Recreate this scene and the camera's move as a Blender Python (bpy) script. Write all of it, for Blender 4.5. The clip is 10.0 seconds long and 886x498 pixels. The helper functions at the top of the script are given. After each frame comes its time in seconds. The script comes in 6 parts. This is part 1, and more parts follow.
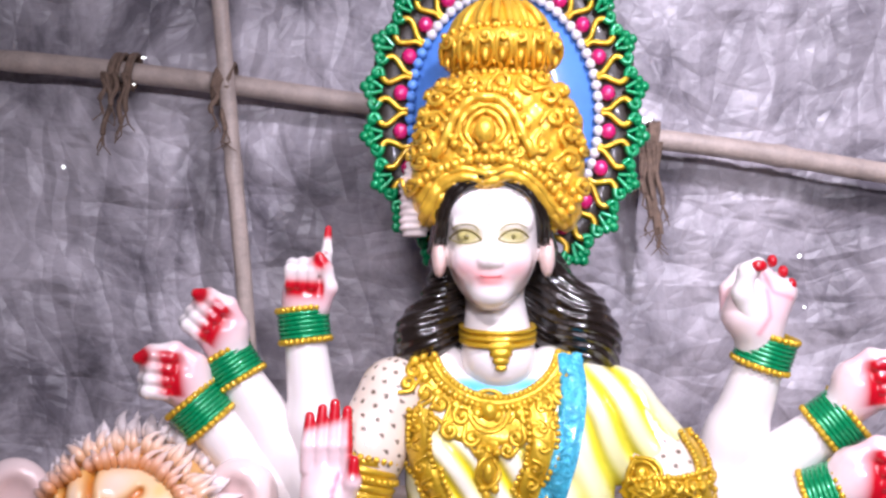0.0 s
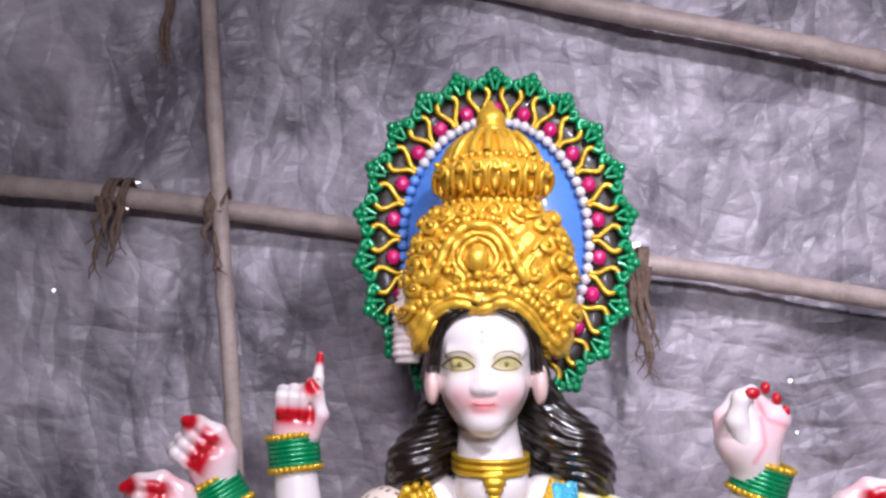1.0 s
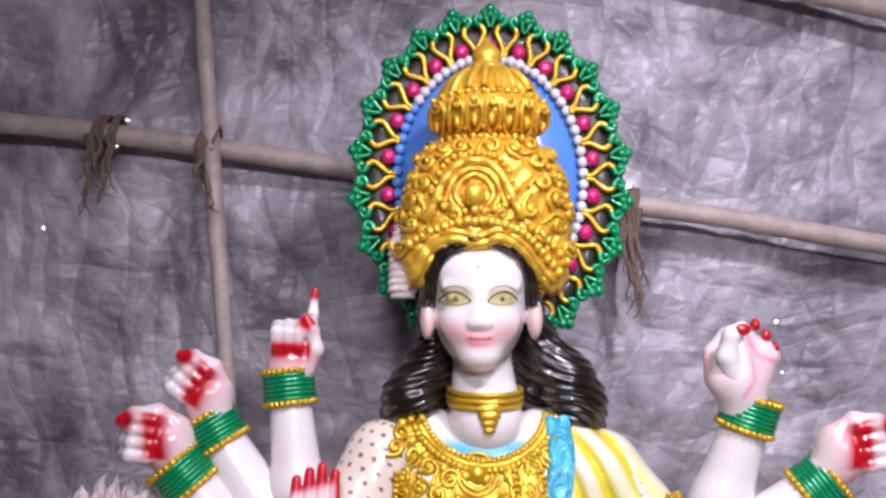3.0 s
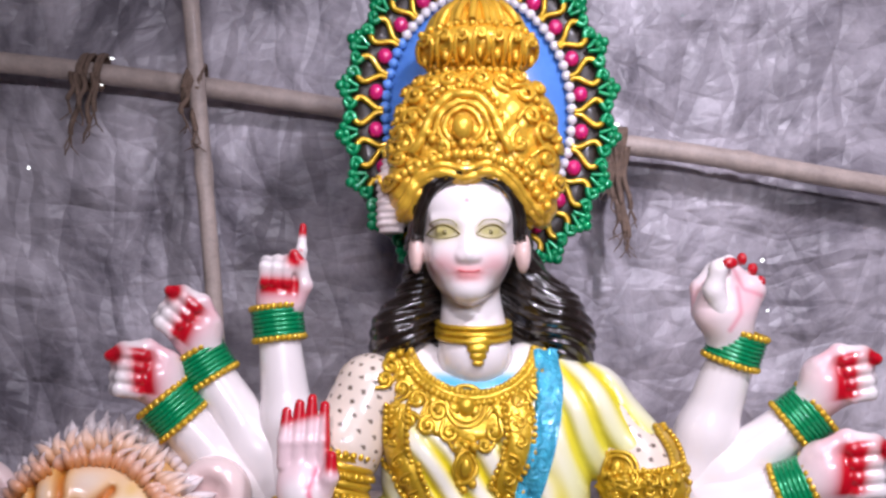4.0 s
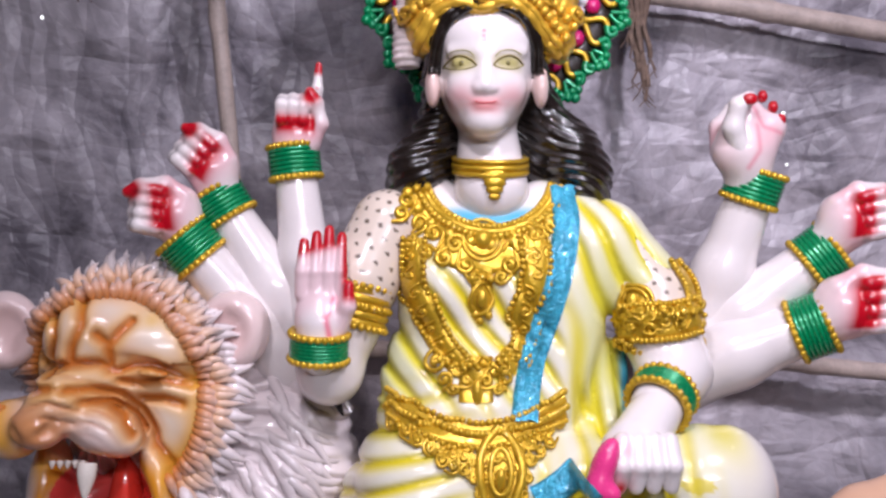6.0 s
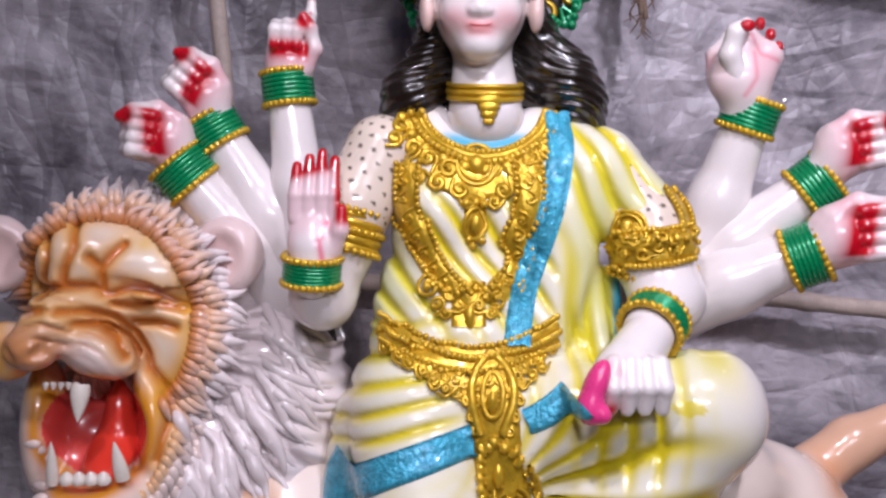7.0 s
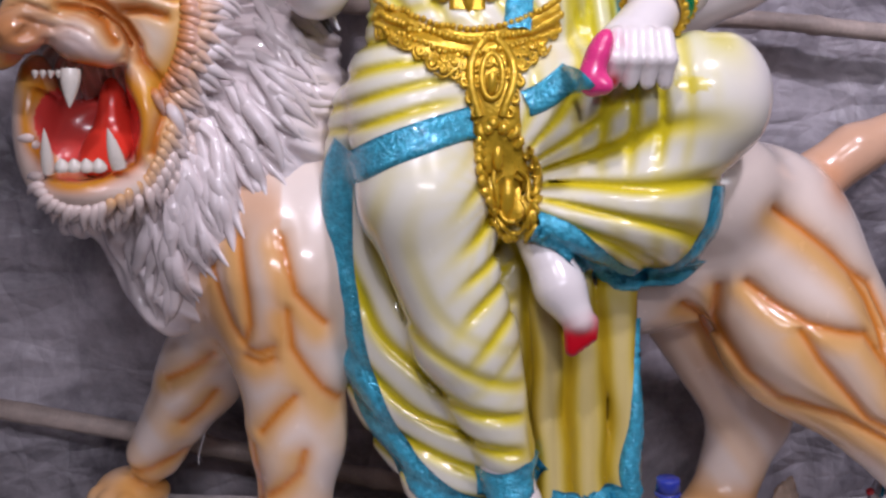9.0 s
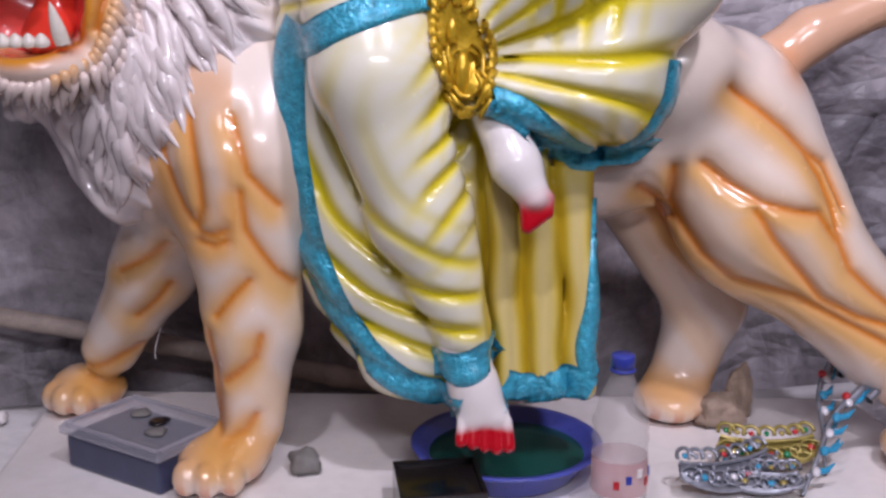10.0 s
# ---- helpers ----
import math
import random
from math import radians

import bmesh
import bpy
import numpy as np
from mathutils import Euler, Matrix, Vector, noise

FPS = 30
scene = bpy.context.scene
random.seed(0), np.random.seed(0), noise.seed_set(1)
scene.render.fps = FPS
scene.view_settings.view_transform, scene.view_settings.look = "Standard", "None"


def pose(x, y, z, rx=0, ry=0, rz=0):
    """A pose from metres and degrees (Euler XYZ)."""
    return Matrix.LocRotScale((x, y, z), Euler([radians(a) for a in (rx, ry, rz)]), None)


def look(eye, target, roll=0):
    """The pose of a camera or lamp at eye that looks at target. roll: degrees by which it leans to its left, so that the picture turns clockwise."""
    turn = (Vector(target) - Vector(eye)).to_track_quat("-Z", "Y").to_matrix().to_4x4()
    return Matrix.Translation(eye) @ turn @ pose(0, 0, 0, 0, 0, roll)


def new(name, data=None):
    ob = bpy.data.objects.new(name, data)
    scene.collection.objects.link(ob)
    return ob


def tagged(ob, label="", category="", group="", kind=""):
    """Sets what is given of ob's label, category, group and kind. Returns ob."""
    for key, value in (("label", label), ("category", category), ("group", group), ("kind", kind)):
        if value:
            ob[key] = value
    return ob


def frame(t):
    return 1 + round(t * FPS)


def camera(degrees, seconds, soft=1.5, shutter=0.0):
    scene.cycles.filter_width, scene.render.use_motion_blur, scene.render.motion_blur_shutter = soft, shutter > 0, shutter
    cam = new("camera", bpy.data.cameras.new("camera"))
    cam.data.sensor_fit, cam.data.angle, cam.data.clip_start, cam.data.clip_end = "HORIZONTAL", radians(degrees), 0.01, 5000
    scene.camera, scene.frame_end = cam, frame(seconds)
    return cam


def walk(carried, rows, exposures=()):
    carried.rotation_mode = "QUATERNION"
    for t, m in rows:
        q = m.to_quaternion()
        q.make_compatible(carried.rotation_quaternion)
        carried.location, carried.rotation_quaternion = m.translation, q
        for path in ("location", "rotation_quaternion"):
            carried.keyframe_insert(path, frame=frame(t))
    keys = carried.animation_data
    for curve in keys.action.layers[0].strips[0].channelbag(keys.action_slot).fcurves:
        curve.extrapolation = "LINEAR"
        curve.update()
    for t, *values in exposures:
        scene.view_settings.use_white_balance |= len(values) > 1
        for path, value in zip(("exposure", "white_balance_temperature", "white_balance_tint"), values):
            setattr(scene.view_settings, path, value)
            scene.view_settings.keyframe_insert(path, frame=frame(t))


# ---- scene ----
cam = camera(45.2, 10.0, soft=2.7)
# seconds, place in metres, yaw, pitch and roll in degrees
ROWS = [
    (0.0, -0.0131, 0.0015, 1.6090, -0.391, 4.830, 0.046),
    (0.5, -0.0183, -0.0005, 1.6158, -1.226, 6.823, -0.574),
    (1.0, -0.0254, -0.0031, 1.6243, -1.263, 11.020, 0.058),
    (1.5, -0.0354, -0.0048, 1.6261, -1.834, 10.760, -0.279),
    (2.0, -0.0447, -0.0052, 1.6194, -2.145, 9.607, 0.030),
    (2.2, -0.0469, -0.0050, 1.6153, -2.845, 9.247, -0.101),
    (3.3, -0.0529, -0.0021, 1.5897, -2.386, 7.981, 0.028),
    (3.5, -0.0537, -0.0015, 1.5840, -2.372, 7.334, 0.145),
    (4.0, -0.0548, 0.0007, 1.5656, -3.275, 6.311, 0.179),
    (4.5, -0.0555, 0.0034, 1.5430, -2.988, 5.290, -0.147),
    (5.0, -0.0562, 0.0067, 1.5141, -2.819, 3.747, 0.037),
    (5.5, -0.0562, 0.0094, 1.4866, -2.481, 2.748, 0.202),
    (7.0, -0.0458, 0.0158, 1.4138, -2.410, -0.548, -0.264),
    (7.5, -0.0435, 0.0184, 1.3806, -2.740, -1.217, -0.277),
    (8.0, -0.0465, 0.0214, 1.3262, -2.792, -4.285, -0.456),
    (8.5, -0.0491, 0.0243, 1.2660, -1.742, -7.318, -0.056),
    (9.0, -0.0450, 0.0249, 1.2167, -2.523, -9.304, 0.073),
    (9.5, -0.0390, 0.0244, 1.1746, -3.447, -11.061, 0.092),
    (10.0, -0.0341, 0.0238, 1.1427, -4.519, -12.836, 0.124),
]
walk(cam, [(t, pose(x, y, z, 90 + pitch, roll, yaw)) for t, x, y, z, yaw, pitch, roll in ROWS],
     exposures=[(0.0, 0.62), (0.4, 0.42), (0.9, 0.25), (3.5, 0.2), (5.5, 0.12), (7.5, -0.06), (8.2, -0.15), (9.0, -0.06), (10.0, 0.12)])


# ---- light ----
world = bpy.data.worlds.new("world")
scene.world = world
world.use_nodes = True
world.node_tree.nodes["Background"].inputs[0].default_value = (0.75, 0.8, 1.0, 1)
world.node_tree.nodes["Background"].inputs[1].default_value = 0.06


def flood(name, eye, target, size, watts, colour, cone_deg):
    data = bpy.data.lights.new(name, "SPOT")
    data.shadow_soft_size, data.energy, data.color = size, watts, colour
    data.spot_size, data.spot_blend = radians(cone_deg), 0.9
    ob = new(name, data)
    ob.matrix_world = look(eye, target)
    return tagged(ob, "bright white flood lamp hung under the tarpaulin roof", "lamp")


flood("flood_lamp", (-0.38, -0.20, 2.90), (0.30, 1.5, 1.0), 0.07, 74, (1.0, 0.91, 1.04), 58)
flood("flood_lamp", (0.72, 0.0, 2.95), (0.46, 1.8, 1.36), 0.08, 122, (0.98, 0.915, 1.1), 68)
# added frontal fill, no real fixture: softens the top-down shading of the statue
fill_data = bpy.data.lights.new("fill_lamp", "AREA")
fill_data.shape, fill_data.size, fill_data.size_y, fill_data.energy, fill_data.color = "RECTANGLE", 1.2, 0.06, 24, (0.95, 0.91, 1.06)
fill_lamp = new("fill_lamp", fill_data)
fill_lamp.matrix_world = look((0.25, -0.9, 2.15), (0.1, 1.5, 1.4))
tagged(fill_lamp, "unseen long white fill light added behind the viewer", "lamp")


# ---- materials ----
def material(name, colour=(0.5, 0.5, 0.5), rough=0.5, metal=0.0, coat=0.0, vary=0.12, scale=30.0, bump=0.0, bump_scale=200.0, paint=False, spread=1.0):
    m = bpy.data.materials.new(name)
    m.use_nodes = True
    nt = m.node_tree
    n, l = nt.nodes, nt.links
    b = n["Principled BSDF"]
    b.inputs["Roughness"].default_value = rough
    b.inputs["Metallic"].default_value = metal
    b.inputs["Coat Weight"].default_value = coat
    b.inputs["Coat Roughness"].default_value = 0.06
    co = n.new("ShaderNodeTexCoord")
    t1 = n.new("ShaderNodeTexNoise")
    t1.inputs["Scale"].default_value = scale
    t1.inputs["Detail"].default_value = 5
    l.new(co.outputs["Object"], t1.inputs["Vector"])
    t2 = n.new("ShaderNodeTexNoise")
    t2.inputs["Scale"].default_value = scale * 7
    l.new(co.outputs["Object"], t2.inputs["Vector"])
    add = n.new("ShaderNodeMath")
    add.operation = "MULTIPLY_ADD"
    add.inputs[1].default_value = 0.4
    l.new(t2.outputs[0], add.inputs[0])
    l.new(t1.outputs[0], add.inputs[2])
    ramp = n.new("ShaderNodeMapRange")
    ramp.inputs[1].default_value, ramp.inputs[2].default_value = 0.45, 0.95
    ramp.inputs[3].default_value, ramp.inputs[4].default_value = 1 - vary, 1 + vary * 0.5
    l.new(add.outputs[0], ramp.inputs[0])
    mix = n.new("ShaderNodeVectorMath")
    mix.operation = "SCALE"
    if paint:
        src = n.new("ShaderNodeAttribute")
        src.attribute_name = "paint"
        l.new(src.outputs["Color"], mix.inputs[0])
    else:
        mix.inputs[0].default_value = colour
    l.new(ramp.outputs[0], mix.inputs["Scale"])
    l.new(mix.outputs[0], b.inputs["Base Color"])
    rr = n.new("ShaderNodeMapRange")
    rr.inputs[3].default_value, rr.inputs[4].default_value = rough * 0.75, min(1, rough * 1.3)
    l.new(t2.outputs[0], rr.inputs[0])
    l.new(rr.outputs[0], b.inputs["Roughness"])
    if bump:
        bn = n.new("ShaderNodeTexNoise")
        bn.inputs["Scale"].default_value = bump_scale
        bn.inputs["Detail"].default_value = 3
        l.new(co.outputs["Object"], bn.inputs["Vector"])
        bp = n.new("ShaderNodeBump")
        bp.inputs["Strength"].default_value = bump
        bp.inputs["Distance"].default_value = 0.004
        l.new(bn.outputs[0], bp.inputs["Height"])
        l.new(bp.outputs[0], b.inputs["Normal"])
    return m


RESIN = material("painted_resin", rough=0.24, coat=0.6, vary=0.05, scale=6, bump=0.05, bump_scale=22, paint=True)
GOLD = material("gold_paint", (0.68, 0.43, 0.03), 0.3, 0.5, 0.3, 0.2, 40, 0.25, 180)
CROWN = material("bright_gold_paint", (0.84, 0.50, 0.05), 0.3, 0.42, 0.3, 0.15, 40, 0.2, 180)
BLUE = material("blue_foil_border", (0.06, 0.45, 0.64), 0.22, 0.25, 0.5, 0.45, 90, 1.0, 190)
GREEN = material("green_lacquer", (0.0, 0.28, 0.10), 0.25, 0.3, 0.5, 0.15, 40)
RED = material("red_lacquer", (0.5, 0.004, 0.015), 0.28, 0.0, 0.5, 0.15, 40)
PINK = material("magenta_gem", (0.62, 0.015, 0.16), 0.22, 0.1, 0.6, 0.1, 40)
BUD = material("hot_pink_lacquer", (0.78, 0.05, 0.24), 0.25, 0.0, 0.5, 0.1, 40)
PEARL = material("pearl_bead", (0.72, 0.7, 0.74), 0.25, 0.1, 0.6, 0.1, 40)
SKY = material("blue_panel", (0.1, 0.27, 0.72), 0.45, 0.0, 0.2, 0.12, 20)
BROWN = material("dark_brown_backing", (0.02, 0.013, 0.008), 0.45, 0.0, 0.2, 0.3, 20)
LIDS = material("olive_line_paint", (0.17, 0.13, 0.02), 0.35, 0, 0.3, 0.1, 60)
BROWS_PAINT = material("pale_olive_paint", (0.34, 0.30, 0.10), 0.35, 0, 0.3, 0.1, 60)
HAIR = material("black_hair_paint", (0.012, 0.008, 0.006), 0.3, 0, 0.4, 0.2, 60)
IRIS = material("olive_iris_paint", (0.15, 0.125, 0.025), 0.3, 0, 0.4, 0.1, 60)
IVORY = material("tooth_ivory", (0.8, 0.74, 0.66), 0.25, 0.0, 0.5, 0.1, 40)


# ---- sculpting: soft unions of simple forms, turned into one skin ----
from mathutils.bvhtree import BVHTree


def A(*v):
    return np.array(v, float)


def cone(a, b, ra, rb, k=0.02, col=None):
    a, b = A(*a), A(*b)
    ba = b - a
    r = max(ra, rb)

    def dist(p):
        q = p - a
        t = np.clip(q @ ba / (ba @ ba), 0, 1)
        return np.linalg.norm(q - t[..., None] * ba, axis=-1) - (ra + (rb - ra) * t)
    return dict(f=dist, lo=np.minimum(a, b) - r, hi=np.maximum(a, b) + r, k=k, col=col, cut=False)


def ell(c, r, rot=(0, 0, 0), k=0.02, col=None):
    c, r = A(*c), A(*r)
    m = np.array(Euler([radians(x) for x in rot]).to_matrix())

    def dist(p):
        q = (p - c) @ m
        k0 = np.linalg.norm(q / r, axis=-1)
        k1 = np.linalg.norm(q / (r * r), axis=-1) + 1e-9
        return k0 * (k0 - 1) / k1
    e = np.sqrt((m * m) @ (r * r))
    return dict(f=dist, lo=c - e, hi=c + e, k=k, col=col, cut=False)


def chain(points, radii, k=0.015, col=None):
    return [cone(points[i], points[i + 1], radii[i], radii[i + 1], k, col) for i in range(len(points) - 1)]


def cut(p):
    p["cut"] = True
    return p


def nets(d, org, res):
    """The skin of a field: one vertex a crossed cell, one quad a crossed edge."""
    s = d < 0
    n = np.array(d.shape)
    cnt = np.zeros(n - 1, np.int8)
    for c in np.ndindex(2, 2, 2):
        cnt += s[c[0]:n[0] - 1 + c[0], c[1]:n[1] - 1 + c[1], c[2]:n[2] - 1 + c[2]]
    mask = (cnt > 0) & (cnt < 8)
    idx = np.full(n - 1, -1, np.int64)
    cells = np.argwhere(mask)
    idx[mask] = np.arange(len(cells))
    acc, num = np.zeros((len(cells), 3)), np.zeros(len(cells))
    for ax in range(3):
        for o in np.ndindex(2, 2):
            a = np.insert(np.array(o), ax, 0)
            b = np.insert(np.array(o), ax, 1)
            da, db = d[tuple((cells + a).T)], d[tuple((cells + b).T)]
            x = (da < 0) != (db < 0)
            t = np.where(x, da / np.where(x, da - db, 1), 0)
            acc[x] += (a + t[:, None] * (b - a))[x]
            num += x
    v = org + res * (cells + acc / num[:, None])
    quads = []
    for ax in range(3):
        e, e1, e2 = np.eye(3, dtype=int)[[ax, (ax + 1) % 3, (ax + 2) % 3]]
        sl0, sl1 = [slice(1, -1)] * 3, [slice(1, -1)] * 3
        sl0[ax], sl1[ax] = slice(0, n[ax] - 1), slice(1, n[ax])
        x = s[tuple(sl0)] != s[tuple(sl1)]
        p = np.argwhere(x) + np.where(np.arange(3) == ax, 0, 1)
        q = np.stack([idx[tuple(p.T)], idx[tuple((p - e1).T)], idx[tuple((p - e1 - e2).T)], idx[tuple((p - e2).T)]], 1)
        flip = ~s[tuple(p.T)]
        q[flip] = q[flip][:, ::-1]
        quads.append(q)
    return v, np.concatenate(quads)


def sculpt(prims, res, relief=None, base=(0.8, 0.78, 0.76), soft=0.006):
    lo = np.min([p["lo"] for p in prims if not p["cut"]], 0) - 0.03
    hi = np.max([p["hi"] for p in prims if not p["cut"]], 0) + 0.03
    n = np.ceil((hi - lo) / res).astype(int) + 1
    ax = [lo[i] + res * np.arange(n[i]) for i in range(3)]
    d = np.full(n, 0.5)
    for p in prims:
        pad = p["k"] + 4 * res + 0.012
        i0 = np.clip(((p["lo"] - pad - lo) / res).astype(int), 0, n)
        i1 = np.clip(((p["hi"] + pad - lo) / res).astype(int) + 2, 0, n)
        if (i1 <= i0).any():
            continue
        sl = tuple(slice(i0[i], i1[i]) for i in range(3))
        g = np.stack(np.meshgrid(*[ax[i][sl[i]] for i in range(3)], indexing="ij"), -1)
        e, o, k = p["f"](g), d[sl], p["k"]
        if p["cut"]:
            h = np.clip(0.5 - 0.5 * (o + e) / k, 0, 1)
            d[sl] = o * (1 - h) - e * h + k * h * (1 - h)
        else:
            h = np.clip(0.5 + 0.5 * (o - e) / k, 0, 1)
            d[sl] = o * (1 - h) + e * h - k * h * (1 - h)
    if relief:
        near = np.argwhere(np.abs(d) < 0.02 + 2 * res)
        pts = lo + res * near
        d[tuple(near.T)] += relief(pts)
    v, f = nets(d, lo, res)
    cols = np.zeros((len(v), 3))
    wsum = np.zeros(len(v))
    for p in prims:
        if p["cut"] and p["col"] is None:
            continue
        w = np.exp(-np.clip(p["f"](v) if not p["cut"] else np.abs(p["f"](v)), -0.003, 0.2) / soft)
        cols += w[:, None] * A(*(p["col"] or base))
        wsum += w
    return v, f, cols / wsum[:, None]


def blend(cols, colour, w):
    w = np.clip(w, 0, 1)[:, None]
    return cols * (1 - w) + A(*colour) * w


def near_line(x, z, line):
    """The distance of points in the upright plane from a line of points."""
    best = np.full(len(x), 9.0)
    for (ax, az), (bx, bz) in zip(line, line[1:]):
        dx, dz = bx - ax, bz - az
        t = np.clip(((x - ax) * dx + (z - az) * dz) / (dx * dx + dz * dz + 1e-12), 0, 1)
        best = np.minimum(best, np.hypot(x - ax - t * dx, z - az - t * dz))
    return best


def smooth_line(points, n=40):
    """A soft curve through the points (Catmull-Rom), n points long."""
    p = [A(*q) for q in points]
    p = [2 * p[0] - p[1]] + p + [2 * p[-1] - p[-2]]
    out = []
    for u in np.linspace(0, len(p) - 3 - 1e-6, n):
        i = int(u)
        t = u - i
        a, b, c, e = p[i:i + 4]
        out.append(0.5 * (2 * b + (c - a) * t + (2 * a - 5 * b + 4 * c - e) * t * t + (3 * b - a - 3 * c + e) * t ** 3))
    return np.array(out)


class Figure:
    """Collects skins and ornaments into one mesh."""

    def __init__(self):
        self.v, self.f, self.m, self.c, self.n, self.mats, self.tree = [], [], [], [], 0, [], None

    def add(self, v, f, mat, cols=None):
        if mat not in self.mats:
            self.mats.append(mat)
        self.v.append(np.asarray(v, float))
        f = np.asarray(f)
        self.f.extend((f + self.n).tolist())
        self.m.extend([self.mats.index(mat)] * len(f))
        self.c.append(np.full((len(v), 3), 0.7) if cols is None else cols)
        self.n += len(v)

    def surface(self):
        self.tree = BVHTree.FromPolygons([Vector(p) for p in np.concatenate(self.v)], self.f)

    def on(self, x, z, off=0.0, y=1.45, mid=0.07):
        for pull in range(10):
            hit = self.tree.ray_cast(Vector((x, 0.5, z)), Vector((0, 1, 0)))
            if hit[0] is not None and abs(hit[0].y - y) < 0.13:
                break
            x += 0.004 if x < mid else -0.004
        else:
            return A(x + (-0.04 if x < mid else 0.04), y + 0.03, z)
        nrm = hit[1] if hit[1].y < 0 else -hit[1]
        return np.array(hit[0] + nrm * off)

    def ball(self, c, r, mat, stretch=(1, 1, 1)):
        key = (6, 8)
        ph = np.linspace(0, np.pi, key[0])
        th = np.linspace(0, 2 * np.pi, key[1], endpoint=False)
        v = [(np.sin(p) * np.cos(t), np.sin(p) * np.sin(t), np.cos(p)) for p in ph[1:-1] for t in th]
        v += [(0, 0, 1), (0, 0, -1)]
        m = key[1]
        f = [(i * m + j, (i + 1) * m + j, (i + 1) * m + (j + 1) % m, i * m + (j + 1) % m) for i in range(key[0] - 3) for j in range(m)]
        top, bot, last = len(v) - 2, len(v) - 1, (key[0] - 3) * m
        f += [(top, j, (j + 1) % m, top) for j in range(m)] + [(bot, last + (j + 1) % m, last + j, bot) for j in range(m)]
        self.add(np.array(v) * r * A(*stretch) + A(*c), [g if g[0] != g[3] else g[:3] + (g[0],) for g in f], mat)

    def tube(self, path, radii, mat, sides=7, col=None, flat=1.0, closed=False):
        p = np.asarray(path, float)
        n = len(p)
        r = np.broadcast_to(radii, n) if np.ndim(radii) else np.full(n, radii)
        tan = np.gradient(p, axis=0)
        if closed:
            tan = np.roll(p, -1, 0) - np.roll(p, 1, 0)
        tan /= np.linalg.norm(tan, axis=1)[:, None] + 1e-9
        ref = A(0, 1, 0)
        a = np.cross(tan, ref)
        bad = np.linalg.norm(a, axis=1) < 0.05
        a[bad] = np.cross(tan[bad], A(1, 0, 0.3))
        a /= np.linalg.norm(a, axis=1)[:, None] + 1e-9
        b = np.cross(a, tan)
        th = np.linspace(0, 2 * np.pi, sides, endpoint=False)
        v = (p[:, None] + r[:, None, None] * (np.cos(th)[:, None] * a[:, None] + flat * np.sin(th)[:, None] * b[:, None])).reshape(-1, 3)
        last = n if closed else n - 1
        f = [(i * sides + j, i * sides + (j + 1) % sides, (i + 1) % n * sides + (j + 1) % sides, (i + 1) % n * sides + j) for i in range(last) for j in range(sides)]
        cols = None
        if col is not None:
            col = np.asarray(col, float)
            cols = np.repeat(col, sides, 0) if col.ndim == 2 else np.tile(col, (len(v), 1))
        self.add(v, f, mat, cols)

    def ribbon(self, line, width, mat, off=0.004, y=1.45, n=60, wave=0.0):
        """A band laid on the figure along a curve of the upright plane, three strips wide with a raised middle."""
        p = smooth_line(line, n)
        tan = np.gradient(p, axis=0)
        tan /= np.linalg.norm(tan, axis=1)[:, None]
        side = np.stack([-tan[:, 1], tan[:, 0]], 1)
        v = []
        k = 7
        for i in range(n):
            for j in range(k):
                u = (j / (k - 1) - 0.5) * width
                q = p[i] + side[i] * u
                lift = off * (0.15 if j in (0, k - 1) else 1.0)
                v.append(self.on(q[0], q[1], lift, y))
        v = np.array(v).reshape(n, k, 3)
        for _ in range(2):
            v[1:-1, :, 1] = (v[:-2, :, 1] + 2 * v[1:-1, :, 1] + v[2:, :, 1]) / 4
        f = [(i * k + j, i * k + j + 1, (i + 1) * k + j + 1, (i + 1) * k + j) for i in range(n - 1) for j in range(k - 1)]
        back = v.reshape(-1, 3) + A(0, 0.006, 0)
        m = n * k
        rim = [(i * k + e, (i + 1) * k + e, (i + 1) * k + e + m, i * k + e + m) for i in range(n - 1) for e in (0, k - 1)]
        self.add(np.concatenate([v.reshape(-1, 3), back]), f + rim, mat)

    def curl(self, x, z, size, turn, hand, mat, r=0.0035, off=0.003, y=1.45, turns=1.4, tail=1.0):
        """A scroll that lies on the figure: a spiral with a tail."""
        th = np.linspace(0, turns * 2 * np.pi, 18)
        rad = size * (0.18 + 0.82 * th / th[-1])
        px = rad * np.cos(th) * hand
        pz = rad * np.sin(th)
        tx, tz = px[-1] - px[-2], pz[-1] - pz[-2]
        g = np.hypot(tx, tz) + 1e-9
        ext = np.linspace(0.2, 1, 4) * size * tail
        px, pz = np.append(px, px[-1] + ext * tx / g), np.append(pz, pz[-1] + ext * tz / g)
        a = radians(turn)
        qx, qz = x + px * np.cos(a) - pz * np.sin(a), z + px * np.sin(a) + pz * np.cos(a)
        path = [self.on(i, j, off, y) for i, j in zip(qx, qz)]
        self.tube(path, np.linspace(r * 1.15, r * 0.6, len(path)), mat, 6)
        self.ball(self.on(x, z, off, y), size * 0.3, mat)

    def beads(self, line, count, r, mat, off=0.003, y=1.45):
        for x, z in smooth_line(line, count):
            self.ball(self.on(x, z, off, y), r, mat)

    def lay(self, line, r, mat, off=0.002, y=1.45, n=30):
        self.tube([self.on(x, z, off, y) for x, z in smooth_line(line, n)], r, mat, 6)

